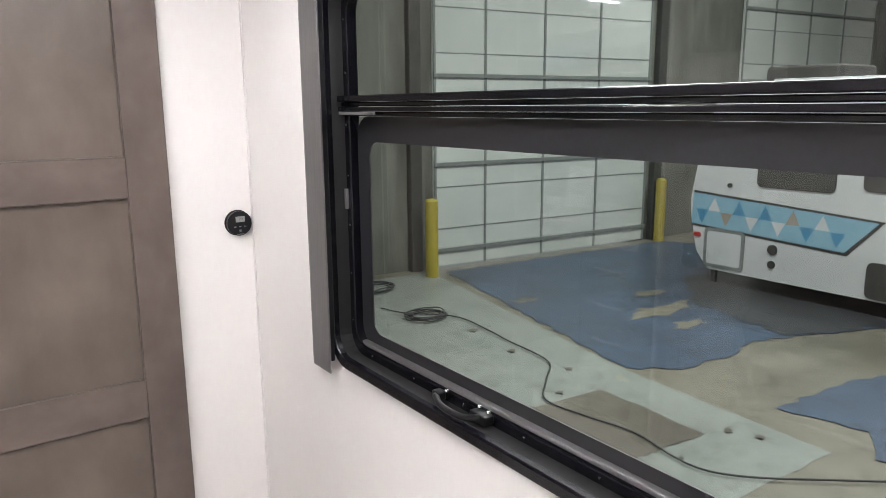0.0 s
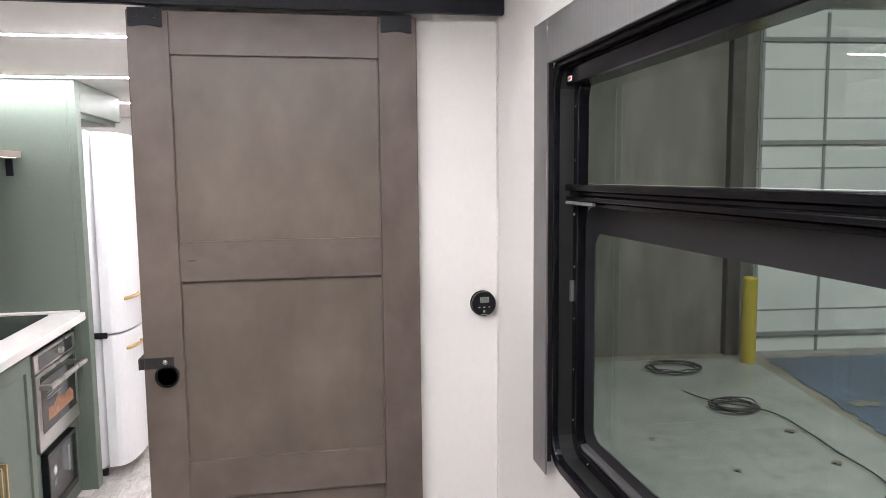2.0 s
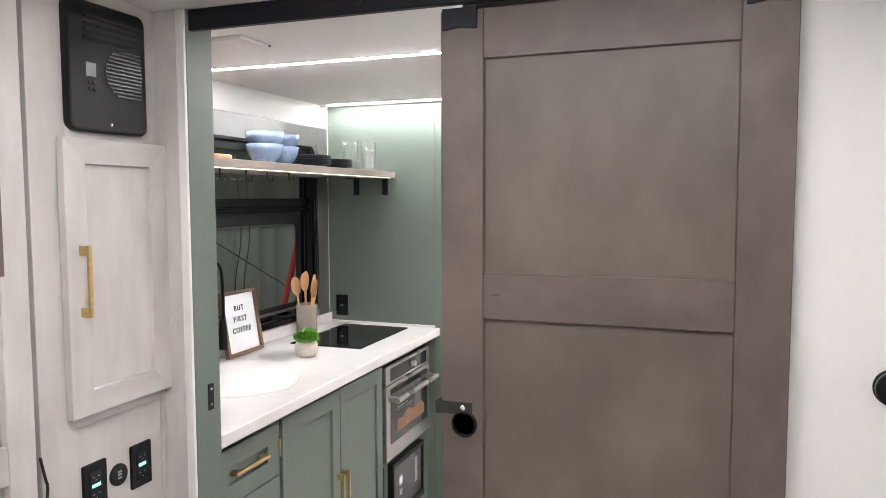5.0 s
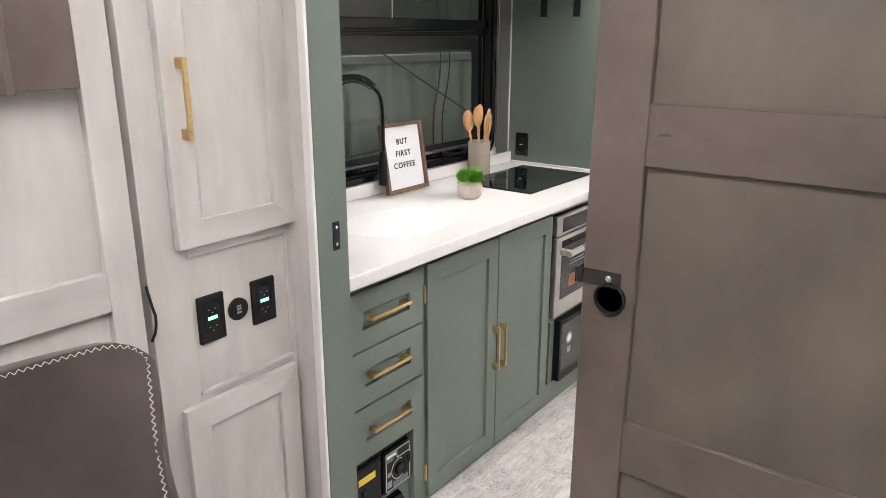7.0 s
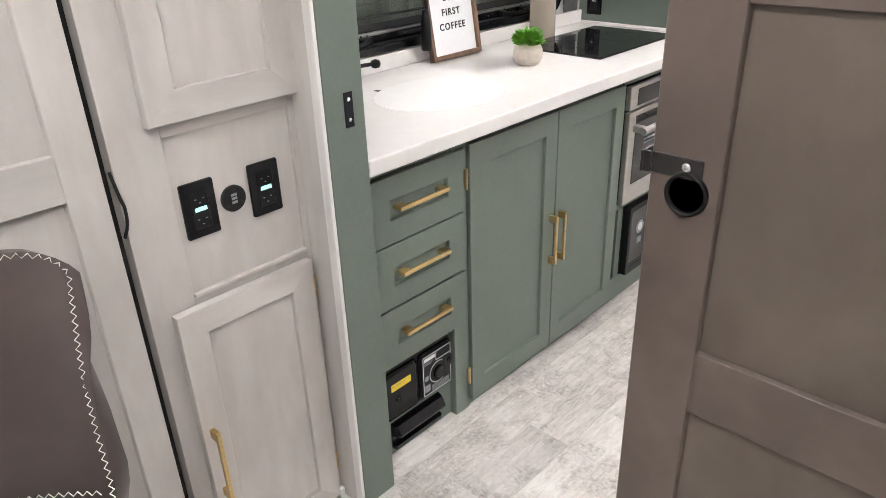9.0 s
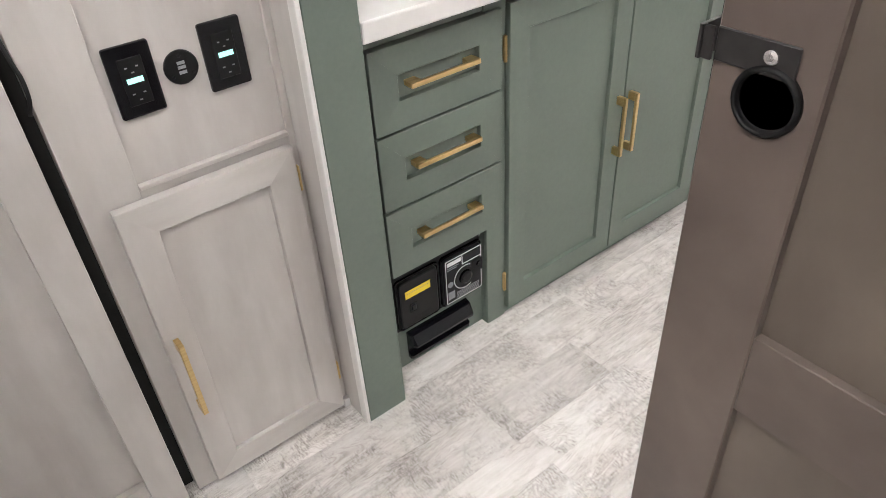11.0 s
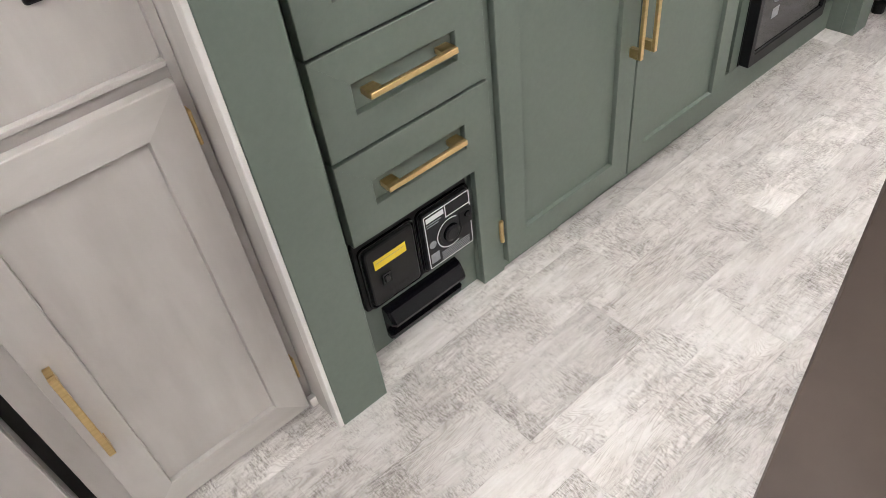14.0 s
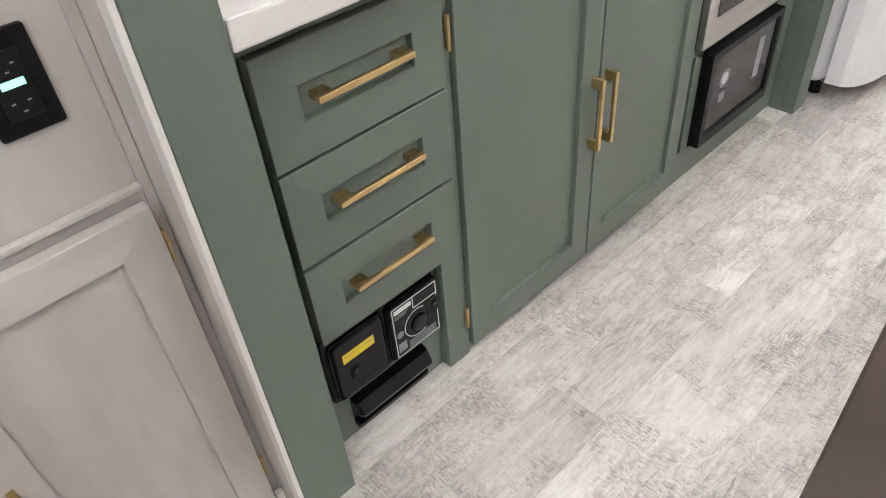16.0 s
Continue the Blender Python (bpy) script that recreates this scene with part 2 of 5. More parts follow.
SHEET = surface("pale_plastic_sheeting", (0.42, 0.45, 0.42), (0.58, 0.61, 0.58), 2.5, (3, 3, 0.3), 0.5, 0.1, 1.0, 0.25, detail=6)


def floor_vinyl():
    m, n, l, p = nodes_of("grey_vinyl_plank")
    grain = noise_node(n, l, 30, 8, (2.2, 0.30, 1), 0.7, 0.4)
    cross = noise_node(n, l, 300, 6, (0.28, 1.1, 1), 0.82, 0.1)
    along = noise_node(n, l, 260, 6, (1.1, 0.16, 1), 0.82, 0.1)
    patch = noise_node(n, l, 6.5, 8, (1.2, 0.9, 1), 0.8, 0.3)
    pale = noise_node(n, l, 5.0, 6, (1.3, 0.7, 1), 0.7, 0.2)
    base = ramp(n, l, grain.outputs["Fac"], ((0.32, (0.50, 0.468, 0.447)), (0.48, (0.60, 0.568, 0.546)), (0.66, (0.71, 0.68, 0.658)))).outputs[0]
    # worn print: fine broken lines across the boards in some places, along them in others
    worn = ramp(n, l, cross.outputs["Fac"], ((0.42, (0.35, 0.328, 0.312)), (0.55, (1, 1, 1)))).outputs[0]
    worn2 = ramp(n, l, along.outputs["Fac"], ((0.41, (0.44, 0.415, 0.395)), (0.54, (1, 1, 1)))).outputs[0]
    where = ramp(n, l, patch.outputs["Fac"], ((0.46, (0, 0, 0)), (0.58, (0.9, 0.9, 0.9)))).outputs[0]
    where2 = ramp(n, l, pale.outputs["Fac"], ((0.36, (0.85, 0.85, 0.85)), (0.52, (0, 0, 0)))).outputs[0]
    col = mixed(n, l, base, worn, where)
    col = mixed(n, l, col, worn2, where2)
    wash = ramp(n, l, pale.outputs["Fac"], ((0.56, (0, 0, 0)), (0.70, (0.6, 0.6, 0.6)))).outputs[0]
    col = mixed(n, l, col, (0.71, 0.69, 0.67), wash, "MIX")
    # cathedral grain rings
    rings = noise_node(n, l, 7.0, 2, (3.0, 0.45, 1), 0.5, 1.0)
    wave = n.new("ShaderNodeMath")
    wave.operation = "PINGPONG"
    wave.inputs[1].default_value = 0.016
    l.new(rings.outputs["Fac"], wave.inputs[0])
    line = ramp(n, l, wave.outputs[0], ((0.0, (0.72, 0.69, 0.67)), (0.007, (1, 1, 1)))).outputs[0]
    spot = noise_node(n, l, 3.6, 3, (1.5, 0.7, 1), 0.6, 0.2)
    col = mixed(n, l, col, line, ramp(n, l, spot.outputs["Fac"], ((0.50, (0, 0, 0)), (0.58, (0.9, 0.9, 0.9)))).outputs[0])
    info = n.new("ShaderNodeObjectInfo")
    col = mixed(n, l, col, info.outputs["Color"], 1.0)
    vary = ramp(n, l, info.outputs["Random"], ((0.0, (0.94, 0.93, 0.925)), (1.0, (1.05, 1.05, 1.05)))).outputs[0]
    l.new(mixed(n, l, col, vary, 1.0), p.inputs["Base Color"])
    p.inputs["Roughness"].default_value = 0.42
    b = n.new("ShaderNodeBump")
    b.inputs["Strength"].default_value, b.inputs["Distance"].default_value = 0.15, 0.001
    l.new(cross.outputs["Fac"], b.inputs["Height"])
    l.new(b.outputs[0], p.inputs["Normal"])
    return m


def hall_floor(name, a, b):
    m, n, l, p = nodes_of(name)
    g = noise_node(n, l, 1.4, 8, (1, 1, 1), 0.65, 0.4, shift=False)
    s = noise_node(n, l, 7.0, 6, (1, 1, 1), 0.7, 0.3, shift=False)
    col = ramp(n, l, g.outputs["Fac"], ((0.32, a), (0.66, b))).outputs[0]
    stain = ramp(n, l, s.outputs["Fac"], ((0.36, (0.62, 0.60, 0.57)), (0.5, (1, 1, 1)))).outputs[0]
    l.new(mixed(n, l, col, stain, 0.6), p.inputs["Base Color"])
    p.inputs["Roughness"].default_value = 0.38
    return m


VINYL = floor_vinyl()
HALL_TAN = hall_floor("worn_tan_concrete", (0.17, 0.155, 0.12), (0.28, 0.26, 0.21))
HALL_BLUE = hall_floor("blue_floor_paint", (0.065, 0.085, 0.125), (0.085, 0.125, 0.20))
HALL_PALE = hall_floor("pale_floor_paint", (0.245, 0.268, 0.247), (0.345, 0.363, 0.34))
# dark grey for the trailer's shade, painted into the floor colour
HALL_SHADE = hall_floor("trailer_shade_floor", (0.045, 0.047, 0.052), (0.085, 0.088, 0.095))
HALL_BROWN = hall_floor("bare_brown_concrete", (0.12, 0.105, 0.085), (0.19, 0.17, 0.14))

# ---------- building helpers ----------


def thing(name, x, y, z, label, category, group="", kind=""):
    ob = new(name)
    ob.location = (x, y, z)
    ob.empty_display_size = 0.05
    return tagged(ob, label, category, group, kind)


def base_of(ob):
    while ob.parent:
        ob = ob.parent
    return ob.location


def part(name, bm, material, parent=None, label="", smooth=False):
    """One mesh from a bmesh in world metres, under parent."""
    if parent is not None:
        bmesh.ops.translate(bm, verts=bm.verts, vec=-Vector(base_of(parent)))
    me = bpy.data.meshes.new(name)
    bm.normal_update()
    bm.to_mesh(me)
    bm.free()
    if smooth:
        me.polygons.foreach_set("use_smooth", [True] * len(me.polygons))
    me.materials.append(material)
    ob = new(name, me)
    if parent is not None:
        ob.parent = parent
    if label:
        ob["label"] = label
    return ob


def whole(name, bm, material, label, category, group="", kind="", smooth=False):
    """A top-level thing that is one mesh, its origin at the middle of its foot."""
    lo = [min(v.co[k] for v in bm.verts) for k in range(3)]
    hi = [max(v.co[k] for v in bm.verts) for k in range(3)]
    foot = Vector(((lo[0] + hi[0]) / 2, (lo[1] + hi[1]) / 2, lo[2]))
    bmesh.ops.translate(bm, verts=bm.verts, vec=-foot)
    ob = part(name, bm, material, None, smooth=smooth)
    ob.location = foot
    return tagged(ob, label, category, group, kind)


def solid(x0, x1, y0, y1, z0, z1, bevel=0.002, seg=1, bm=None):
    b = bmesh.new()
    bmesh.ops.create_cube(b, size=1.0, matrix=Matrix.Translation(((x0 + x1) / 2, (y0 + y1) / 2, (z0 + z1) / 2))
                          @ Matrix.Diagonal((abs(x1 - x0), abs(y1 - y0), abs(z1 - z0), 1)))
    if bevel:
        bmesh.ops.bevel(b, geom=b.edges[:], offset=bevel, segments=seg, affect="EDGES", profile=0.5)
    return join(bm, b) if bm is not None else b


def join(bm, other):
    me = bpy.data.meshes.new("tmp")
    other.to_mesh(me)
    other.free()
    bm.from_mesh(me)
    bpy.data.meshes.remove(me)
    return bm


def prism(points, w0, w1, bevel=0.0, seg=1, square=False):
    """A flat outline in local u, v, pulled from w0 to w1."""
    b = bmesh.new()
    lo = [b.verts.new((u, v, w0)) for u, v in points]
    hi = [b.verts.new((u, v, w1)) for u, v in points]
    b.faces.new(lo[::-1])
    b.faces.new(hi)
    k = len(points)
    for i in range(k):
        b.faces.new((lo[i], lo[(i + 1) % k], hi[(i + 1) % k], hi[i]))
    bmesh.ops.recalc_face_normals(b, faces=b.faces)
    if bevel:
        bmesh.ops.bevel(b, geom=[e for e in b.edges if abs(e.verts[0].co.z - e.verts[1].co.z) < 1e-6 and e.verts[0].co.z > max(w0, w1) - 1e-6
                                 and not (square and abs(e.verts[0].co.x - e.verts[1].co.x) > 1e-5 and abs(e.verts[0].co.y - e.verts[1].co.y) > 1e-5)],
                        offset=bevel, segments=seg, affect="EDGES", profile=0.5)
    return b


def facing(way, x, y, z):
    """Local u (to the right on the wall), v (up), w (out of the wall) to the world."""
    u, w = {"+x": ((0, 1, 0), (1, 0, 0)), "-x": ((0, -1, 0), (-1, 0, 0)), "-y": ((1, 0, 0), (0, -1, 0)), "+y": ((-1, 0, 0), (0, 1, 0))}[way]
    return Matrix(((u[0], 0, w[0], x), (u[1], 0, w[1], y), (u[2], 1, w[2], z), (0, 0, 0, 1)))


def put(bm, m):
    bm.transform(m)
    return bm


def slab(m, u0, u1, v0, v1, w0, w1, bevel=0.0015, seg=1):
    return put(solid(u0, u1, v0, v1, w0, w1, bevel, seg), m)


def rounded(u0, u1, v0, v1, r, k=6):
    pts = []
    for cu, cv, a in ((u1 - r, v0 + r, -90), (u1 - r, v1 - r, 0), (u0 + r, v1 - r, 90), (u0 + r, v0 + r, 180)):
        for i in range(k + 1):
            t = radians(a + 90 * i / k)
            pts.append((cu + r * math.cos(t), cv + r * math.sin(t)))
    return pts


def ring(outer, inner, w0, w1, bevel=0.0):
    b = bmesh.new()
    k = len(outer)
    rows = [[b.verts.new((u, v, w)) for u, v in loop] for loop, w in ((outer, w0), (outer, w1), (inner, w1), (inner, w0))]
    for r in range(4):
        for i in range(k):
            j = (i + 1) % k
            b.faces.new((rows[r][i], rows[r][j], rows[(r + 1) % 4][j], rows[(r + 1) % 4][i]))
    bmesh.ops.recalc_face_normals(b, faces=b.faces)
    if bevel:
        bmesh.ops.bevel(b, geom=[e for e in b.edges if all(abs(v.co.z - w1) < 1e-6 for v in e.verts)
                                 and (e.verts[0] in rows[1] or e.verts[0] in rows[2]) and len([f for f in e.link_faces if abs(f.normal.z) > 0.9]) == 1],
                        offset=bevel, segments=2, affect="EDGES", profile=0.5)
    return b


def lathe(profile, x, y, z, k=28, axis="z"):
    b = bmesh.new()
    rows = []
    for r, h in profile:
        rows.append([b.verts.new((r * math.cos(2 * math.pi * i / k), r * math.sin(2 * math.pi * i / k), h)) for i in range(k)])
    for a, c in zip(rows, rows[1:]):
        for i in range(k):
            b.faces.new((a[i], a[(i + 1) % k], c[(i + 1) % k], c[i]))
    b.faces.new(rows[0][::-1])
    b.faces.new(rows[-1])
    bmesh.ops.remove_doubles(b, verts=b.verts, dist=1e-5)
    bmesh.ops.recalc_face_normals(b, faces=b.faces)
    if axis == "w":
        return b
    bmesh.ops.translate(b, verts=b.verts, vec=(x, y, z))
    return b


def disc(m, u, v, profile, k=32):
    """A turned piece on a wall, its axis out of the wall."""
    b = lathe(profile, 0, 0, 0, k, "w")
    bmesh.ops.translate(b, verts=b.verts, vec=(u, v, 0))
    return put(b, m)


def tube(points, r, k=8, closed=False):
    """A round rod along points."""
    b = bmesh.new()
    pts = [Vector(p) for p in points]
    rows = []
    side = None
    for i, p in enumerate(pts):
        d = (pts[min(i + 1, len(pts) - 1)] - pts[max(i - 1, 0)]).normalized()
        if side is None:
            side = d.orthogonal().normalized()
        side = (side - d * side.dot(d)).normalized()
        up = d.cross(side)
        rad = r[i] if isinstance(r, (list, tuple)) else r
        rows.append([b.verts.new(p + rad * (math.cos(2 * math.pi * j / k) * side + math.sin(2 * math.pi * j / k) * up)) for j in range(k)])
    for a, c in zip(rows, rows[1:]):
        for j in range(k):
            b.faces.new((a[j], a[(j + 1) % k], c[(j + 1) % k], c[j]))
    b.faces.new(rows[0][::-1])
    b.faces.new(rows[-1])
    bmesh.ops.recalc_face_normals(b, faces=b.faces)
    return b


def spline(points, k=8):
    """Points along a smooth curve through the given ones."""
    p = [Vector(q) for q in points]
    p = [2 * p[0] - p[1]] + p + [2 * p[-1] - p[-2]]
    out = []
    for i in range(1, len(p) - 2):
        for j in range(k):
            t = j / k
            a, b, c, d = p[i - 1:i + 3]
            out.append(0.5 * ((2 * b) + (c - a) * t + (2 * a - 5 * b + 4 * c - d) * t * t + (3 * b - a - 3 * c + d) * t ** 3))
    out.append(p[-2])
    return out


def bead(parent, m, u0, u1, v0, v1, w0, w1, c, mat):
    """A sloping bead round a recessed field, from the frame's face w1 down to the field w0, c wide."""
    b = bmesh.new()
    rings = [[b.verts.new((x, y, w)) for x, y in ((u0 + i, v0 + i), (u1 - i, v0 + i), (u1 - i, v1 - i), (u0 + i, v1 - i))] for i, w in ((0, w1), (c, w0), (0, w0))]
    for r0, r1 in zip(rings, rings[1:] + rings[:1]):
        for k in range(4):
            b.faces.new((r0[k], r0[(k + 1) % 4], r1[(k + 1) % 4], r1[k]))
    bmesh.ops.recalc_face_normals(b, faces=b.faces)
    return part("bead", put(b, m), mat, parent)


def shaker(name, parent, m, u0, u1, v0, v1, stile, rail, thick, recess, mats, label="", mitre=True):
    """A framed door or drawer front: the field is the named mesh; its two stiles and two rails lie under it."""
    mat_v, mat_h = mats
    i0, i1, j0, j1 = u0 + stile, u1 - stile, v0 + rail, v1 - rail
    field = part(name, slab(m, i0 - 0.004, i1 + 0.004, j0 - 0.004, j1 + 0.004, 0.001, thick - recess, 0), mat_v, parent, label)
    g = 0.00008 if mitre else 0.0003
    if mitre:
        pieces = (("stile", [(u0, v0), (i0, j0), (i0, j1), (u0, v1)], mat_v), ("stile", [(u1, v0), (u1, v1), (i1, j1), (i1, j0)], mat_v),
                  ("rail", [(u0 + g, v0), (u1 - g, v0), (i1 - g, j0), (i0 + g, j0)], mat_h), ("rail", [(u0 + g, v1), (i0 + g, j1), (i1 - g, j1), (u1 - g, v1)], mat_h))
    else:
        pieces = (("stile", [(u0, v0), (i0, v0), (i0, v1), (u0, v1)], mat_v), ("stile", [(i1, v0), (u1, v0), (u1, v1), (i1, v1)], mat_v),
                  ("rail", [(i0 + g, v0), (i1 - g, v0), (i1 - g, j0), (i0 + g, j0)], mat_h), ("rail", [(i0 + g, j1), (i1 - g, j1), (i1 - g, v1), (i0 + g, v1)], mat_h))
    for kind, pts, mat in pieces:
        part(kind, put(prism(pts, 0, thick, 0.0012, 1, mitre), m), mat, field)
    bead(field, m, i0 + 0.0003, i1 - 0.0003, j0 + 0.0003, j1 - 0.0003, thick - recess + 0.0001, thick - 0.0014, 0.0008, mat_v)
    return field


def bar_handle(parent, m, u0, v0, u1, v1, w, size=0.010, proud=0.028):
    """A square brass bar pull between two broad feet."""
    b = bmesh.new()
    s = size / 2
    if abs(u1 - u0) > abs(v1 - v0):
        solid(u0, u1, v0 - s, v0 + s, w + proud - 0.008, w + proud, 0.001, 1, b)
        for a, c in ((u0, u0 + 0.026), (u1 - 0.026, u1)):
            d = prism([(a, v0 - s), (c, v0 - s), (c, v0 + s), (a, v0 + s)], w, w + proud - 0.0085, 0)
            for vert in d.verts:
                if vert.co.z < w + 0.001:
                    vert.co.x = (a + c) / 2 + (vert.co.x - (a + c) / 2) * 0.9
            join(b, d)
    else:
        solid(u0 - s, u0 + s, v0, v1, w + proud - 0.008, w + proud, 0.001, 1, b)
        for a, c in ((v0, v0 + 0.022), (v1 - 0.022, v1)):
            d = prism([(u0 - s, a), (u0 + s, a), (u0 + s, c), (u0 - s, c)], w, w + proud - 0.0085, 0)
            for vert in d.verts:
                if vert.co.z < w + 0.001:
                    vert.co.y = (a + c) / 2 + (vert.co.y - (a + c) / 2) * 0.9
            join(b, d)
    return part("handle", put(b, m), BRASS, parent, "brushed brass bar handle")


def hinge(parent, m, u, v, w):
    b = solid(u - 0.006, u + 0.004, v - 0.025, v + 0.025, w, w + 0.004, 0.001)
    join(b, tube([(u - 0.003, v - 0.028, w + 0.006), (u - 0.003, v + 0.028, w + 0.006)], 0.004, 8))
    return part("hinge", put(b, m), BRASS, parent, "brass hinge")


def screw(parent, m, u, v, w, r=0.004, mat=None):
    return part("screw", disc(m, u, v, [(r, w), (r, w + 0.0008), (r * 0.6, w + 0.0018), (0.0001, w + 0.002)], 12), mat or SCREW, parent)


def written(text, size, m, depth=0.0006, bold=0.0):
    c = bpy.data.curves.new("text", "FONT")
    c.body, c.size, c.align_x, c.align_y, c.extrude = text, size, "CENTER", "CENTER", depth
    c.space_character = 1.25
    c.offset = size * bold
    ob = bpy.data.objects.new("text", c)
    scene.collection.objects.link(ob)
    me = bpy.data.meshes.new_from_object(ob.evaluated_get(bpy.context.evaluated_depsgraph_get()))
    bpy.data.objects.remove(ob)
    bpy.data.curves.remove(c)
    b = bmesh.new()
    b.from_mesh(me)
    bpy.data.meshes.remove(me)
    return put(b, m)

# ---------- the trailer's shell ----------
XL, XR, XK, XG = -1.44, 0.776, -0.88, -0.912   # window walls, kitchen fronts, grey cabinet face
H = 2.004
YB, YF = -3.1, 3.9                              # rear and far end walls


def structure(name, bm, material, label, category):
    return tagged(part(name, bm, material), label, category, "", "structure")


def wall_with_hole(x0, x1, y0, y1, h, hole):
    """A wall along y with one rectangular opening."""
    b = bmesh.new()
    a, c, d, e = hole
    for p, q, r, s in ((y0, a, 0, h), (c, y1, 0, h), (a, c, 0, d), (a, c, e, h)):
        solid(x0, x1, p, q, r, s, 0, 1, b)
    return b


WIN_R = (-2.05, -0.47, 0.905, 1.775)            # y from, y to, z from, z to of the big window's flange
WIN_K = (0.22, 1.58, 0.955, 1.80)
structure("wall_right", wall_with_hole(XR, XR + 0.05, YB, YF, H, (WIN_R[0] + 0.02, WIN_R[1] - 0.02, WIN_R[2] + 0.02, WIN_R[3] - 0.02)),
          WALL, "off-white panelled side wall with a large window", "wall")
structure("wall_left", wall_with_hole(XL - 0.05, XL, YB, YF, H, (WIN_K[0] + 0.02, WIN_K[1] - 0.02, WIN_K[2] + 0.02, WIN_K[3] - 0.02)),
          WALL, "off-white side wall with the kitchen window", "wall")
structure("wall_rear", solid(XL - 0.05, XR + 0.05, YB - 0.05, YB, 0, H, 0), WALL, "plain off-white rear wall", "wall")
structure("wall_far", solid(XL - 0.05, XR + 0.05, YF, YF + 0.05, 0, H, 0), WALL, "plain off-white end wall beyond the kitchen", "wall")
structure("wall_partition", solid(-0.135, XR - 0.001, 0.012, 0.05, 0, H - 0.001, 0.001), WALL, "white panel partition beside the sliding door", "wall")
structure("ceiling", solid(XL - 0.05, XR + 0.05, YB - 0.05, YF + 0.05, H, H + 0.06, 0), CEIL, "smooth white ceiling panel", "ceiling")
structure("trim", solid(XR - 0.004, XR - 0.0005, 0.004, 0.0118, 0, H - 0.002, 0.001), WALL, "thin corner trim where the partition meets the wall", "trim")

# the two-tone post at the doorway
structure("door_jamb", solid(-0.876, -0.823, -0.076, 0.022, 0, H - 0.001, 0.0015), GREEN, "green painted doorway jamb", "door jamb")
structure("trim_jamb", solid(-0.935, -0.8475, -0.084, -0.0765, 0, H - 0.001, 0.001), GREY_WOOD, "whitewashed board on the jamb's face", "trim")
structure("trim_edge", solid(-0.8473, -0.8235, -0.0855, -0.0765, 0, H - 0.001, 0.0012), WHITE_TRIM, "white edge strip on the jamb", "trim")
structure("trim_foot", solid(-0.908, -0.896, -0.0985, -0.0845, 0, 0.03, 0.001), WHITE_TRIM, "small white trim block at the floor", "trim")
MJ = facing("+x", -0.823, 0, 0)
strike = thing("strike_plate", -0.823, -0.018, 1.02, "small black steel strike plate with two screws on the jamb", "strike plate")
part("plate", slab(MJ, -0.030, -0.008, 0.985, 1.055, 0, 0.003, 0.001), TRACK_BLACK, strike)
for sz in (1.000, 1.041):
    screw(strike, MJ, -0.019, sz, 0.003, 0.0042)

# ---------- sliding barn door ----------
DX0, DX1, DZ0, DZ1, DYF, DTH = -0.172, 0.546, 0.015, 1.948, -0.030, 0.034
MD = facing("-y", 0, DYF + DTH, 0)
door = thing("door_sliding", (DX0 + DX1) / 2, DYF + DTH / 2, DZ0, "taupe stained wooden sliding door with three recessed panels", "door", "", "structure")
door["kind"] = "structure"
for u0, u1 in ((DX0, -0.073), (0.444, DX1)):
    part("stile", slab(MD, u0, u1, DZ0, DZ1, 0, DTH, 0.002), TAUPE, door)
levels = ((DZ0, 0.205), (0.687, 0.792), (1.2705, 1.3725), (1.8415, DZ1))
for v0, v1 in levels:
    part("rail", slab(MD, -0.0728, 0.4438, v0, v1, 0.0003, DTH - 0.0003, 0.0012), TAUPE_H, door)
for (a, b0), (c, d) in zip(levels, levels[1:]):
    part("panel", slab(MD, -0.077, 0.448, b0 - 0.004, c + 0.004, 0.006, DTH - 0.0105, 0), TAUPE_PANEL, door)
    bead(door, MD, -0.0727, 0.4437, b0 + 0.0002, c - 0.0002, DTH - 0.0104, DTH - 0.0015, 0.0008, TAUPE)
# leather pull, round flush pull
pull = part("flush_pull", disc(MD, -0.117, 1.027, [(0.0305, DTH), (0.0305, DTH + 0.004), (0.0285, DTH + 0.0065), (0.0262, DTH + 0.0065),
                                                 (0.0250, DTH + 0.004), (0.0245, DTH - 0.001), (0.0001, DTH - 0.0012)], 40), BLACK, door, "round black flush pull", True)
b = bmesh.new()
solid(-0.170, -0.098, 1.048, 1.077, DTH + 0.0005, DTH + 0.0035, 0.001, 1, b)
join(b, put(prism([(0, 0), (0.0035, 0), (0.0035, 0.029), (0, 0.029)], -0.012, DTH + 0.010, 0.0008), Matrix.Translation((-0.1835, 1.048, 0))))
solid(-0.182, -0.170, 1.048, 1.077, DTH + 0.004, DTH + 0.0075, 0.001, 1, b)
solid(-0.182, -0.171, 1.048, 1.077, -0.010, -0.006, 0.001, 1, b)
strap = part("leather_strap", put(b, MD), STRAP, door, "dark leather latch strap wrapped round the door's edge")
part("snap", disc(MD, -0.120, 1.0645, [(0.0065, DTH + 0.0035), (0.006, DTH + 0.005), (0.003, DTH + 0.0062), (0.0001, DTH + 0.0065)], 16), SCREW, strap, "bright steel snap")
part("knot", put(prism([(0, 0), (0.022, 0.001), (0.020, 0.006), (0.003, 0.004)], DTH, DTH + 0.0006), MD @ Matrix.Translation((-0.055, 1.322, 0))), HALL_DARK, door, "small dark knot in the wood")
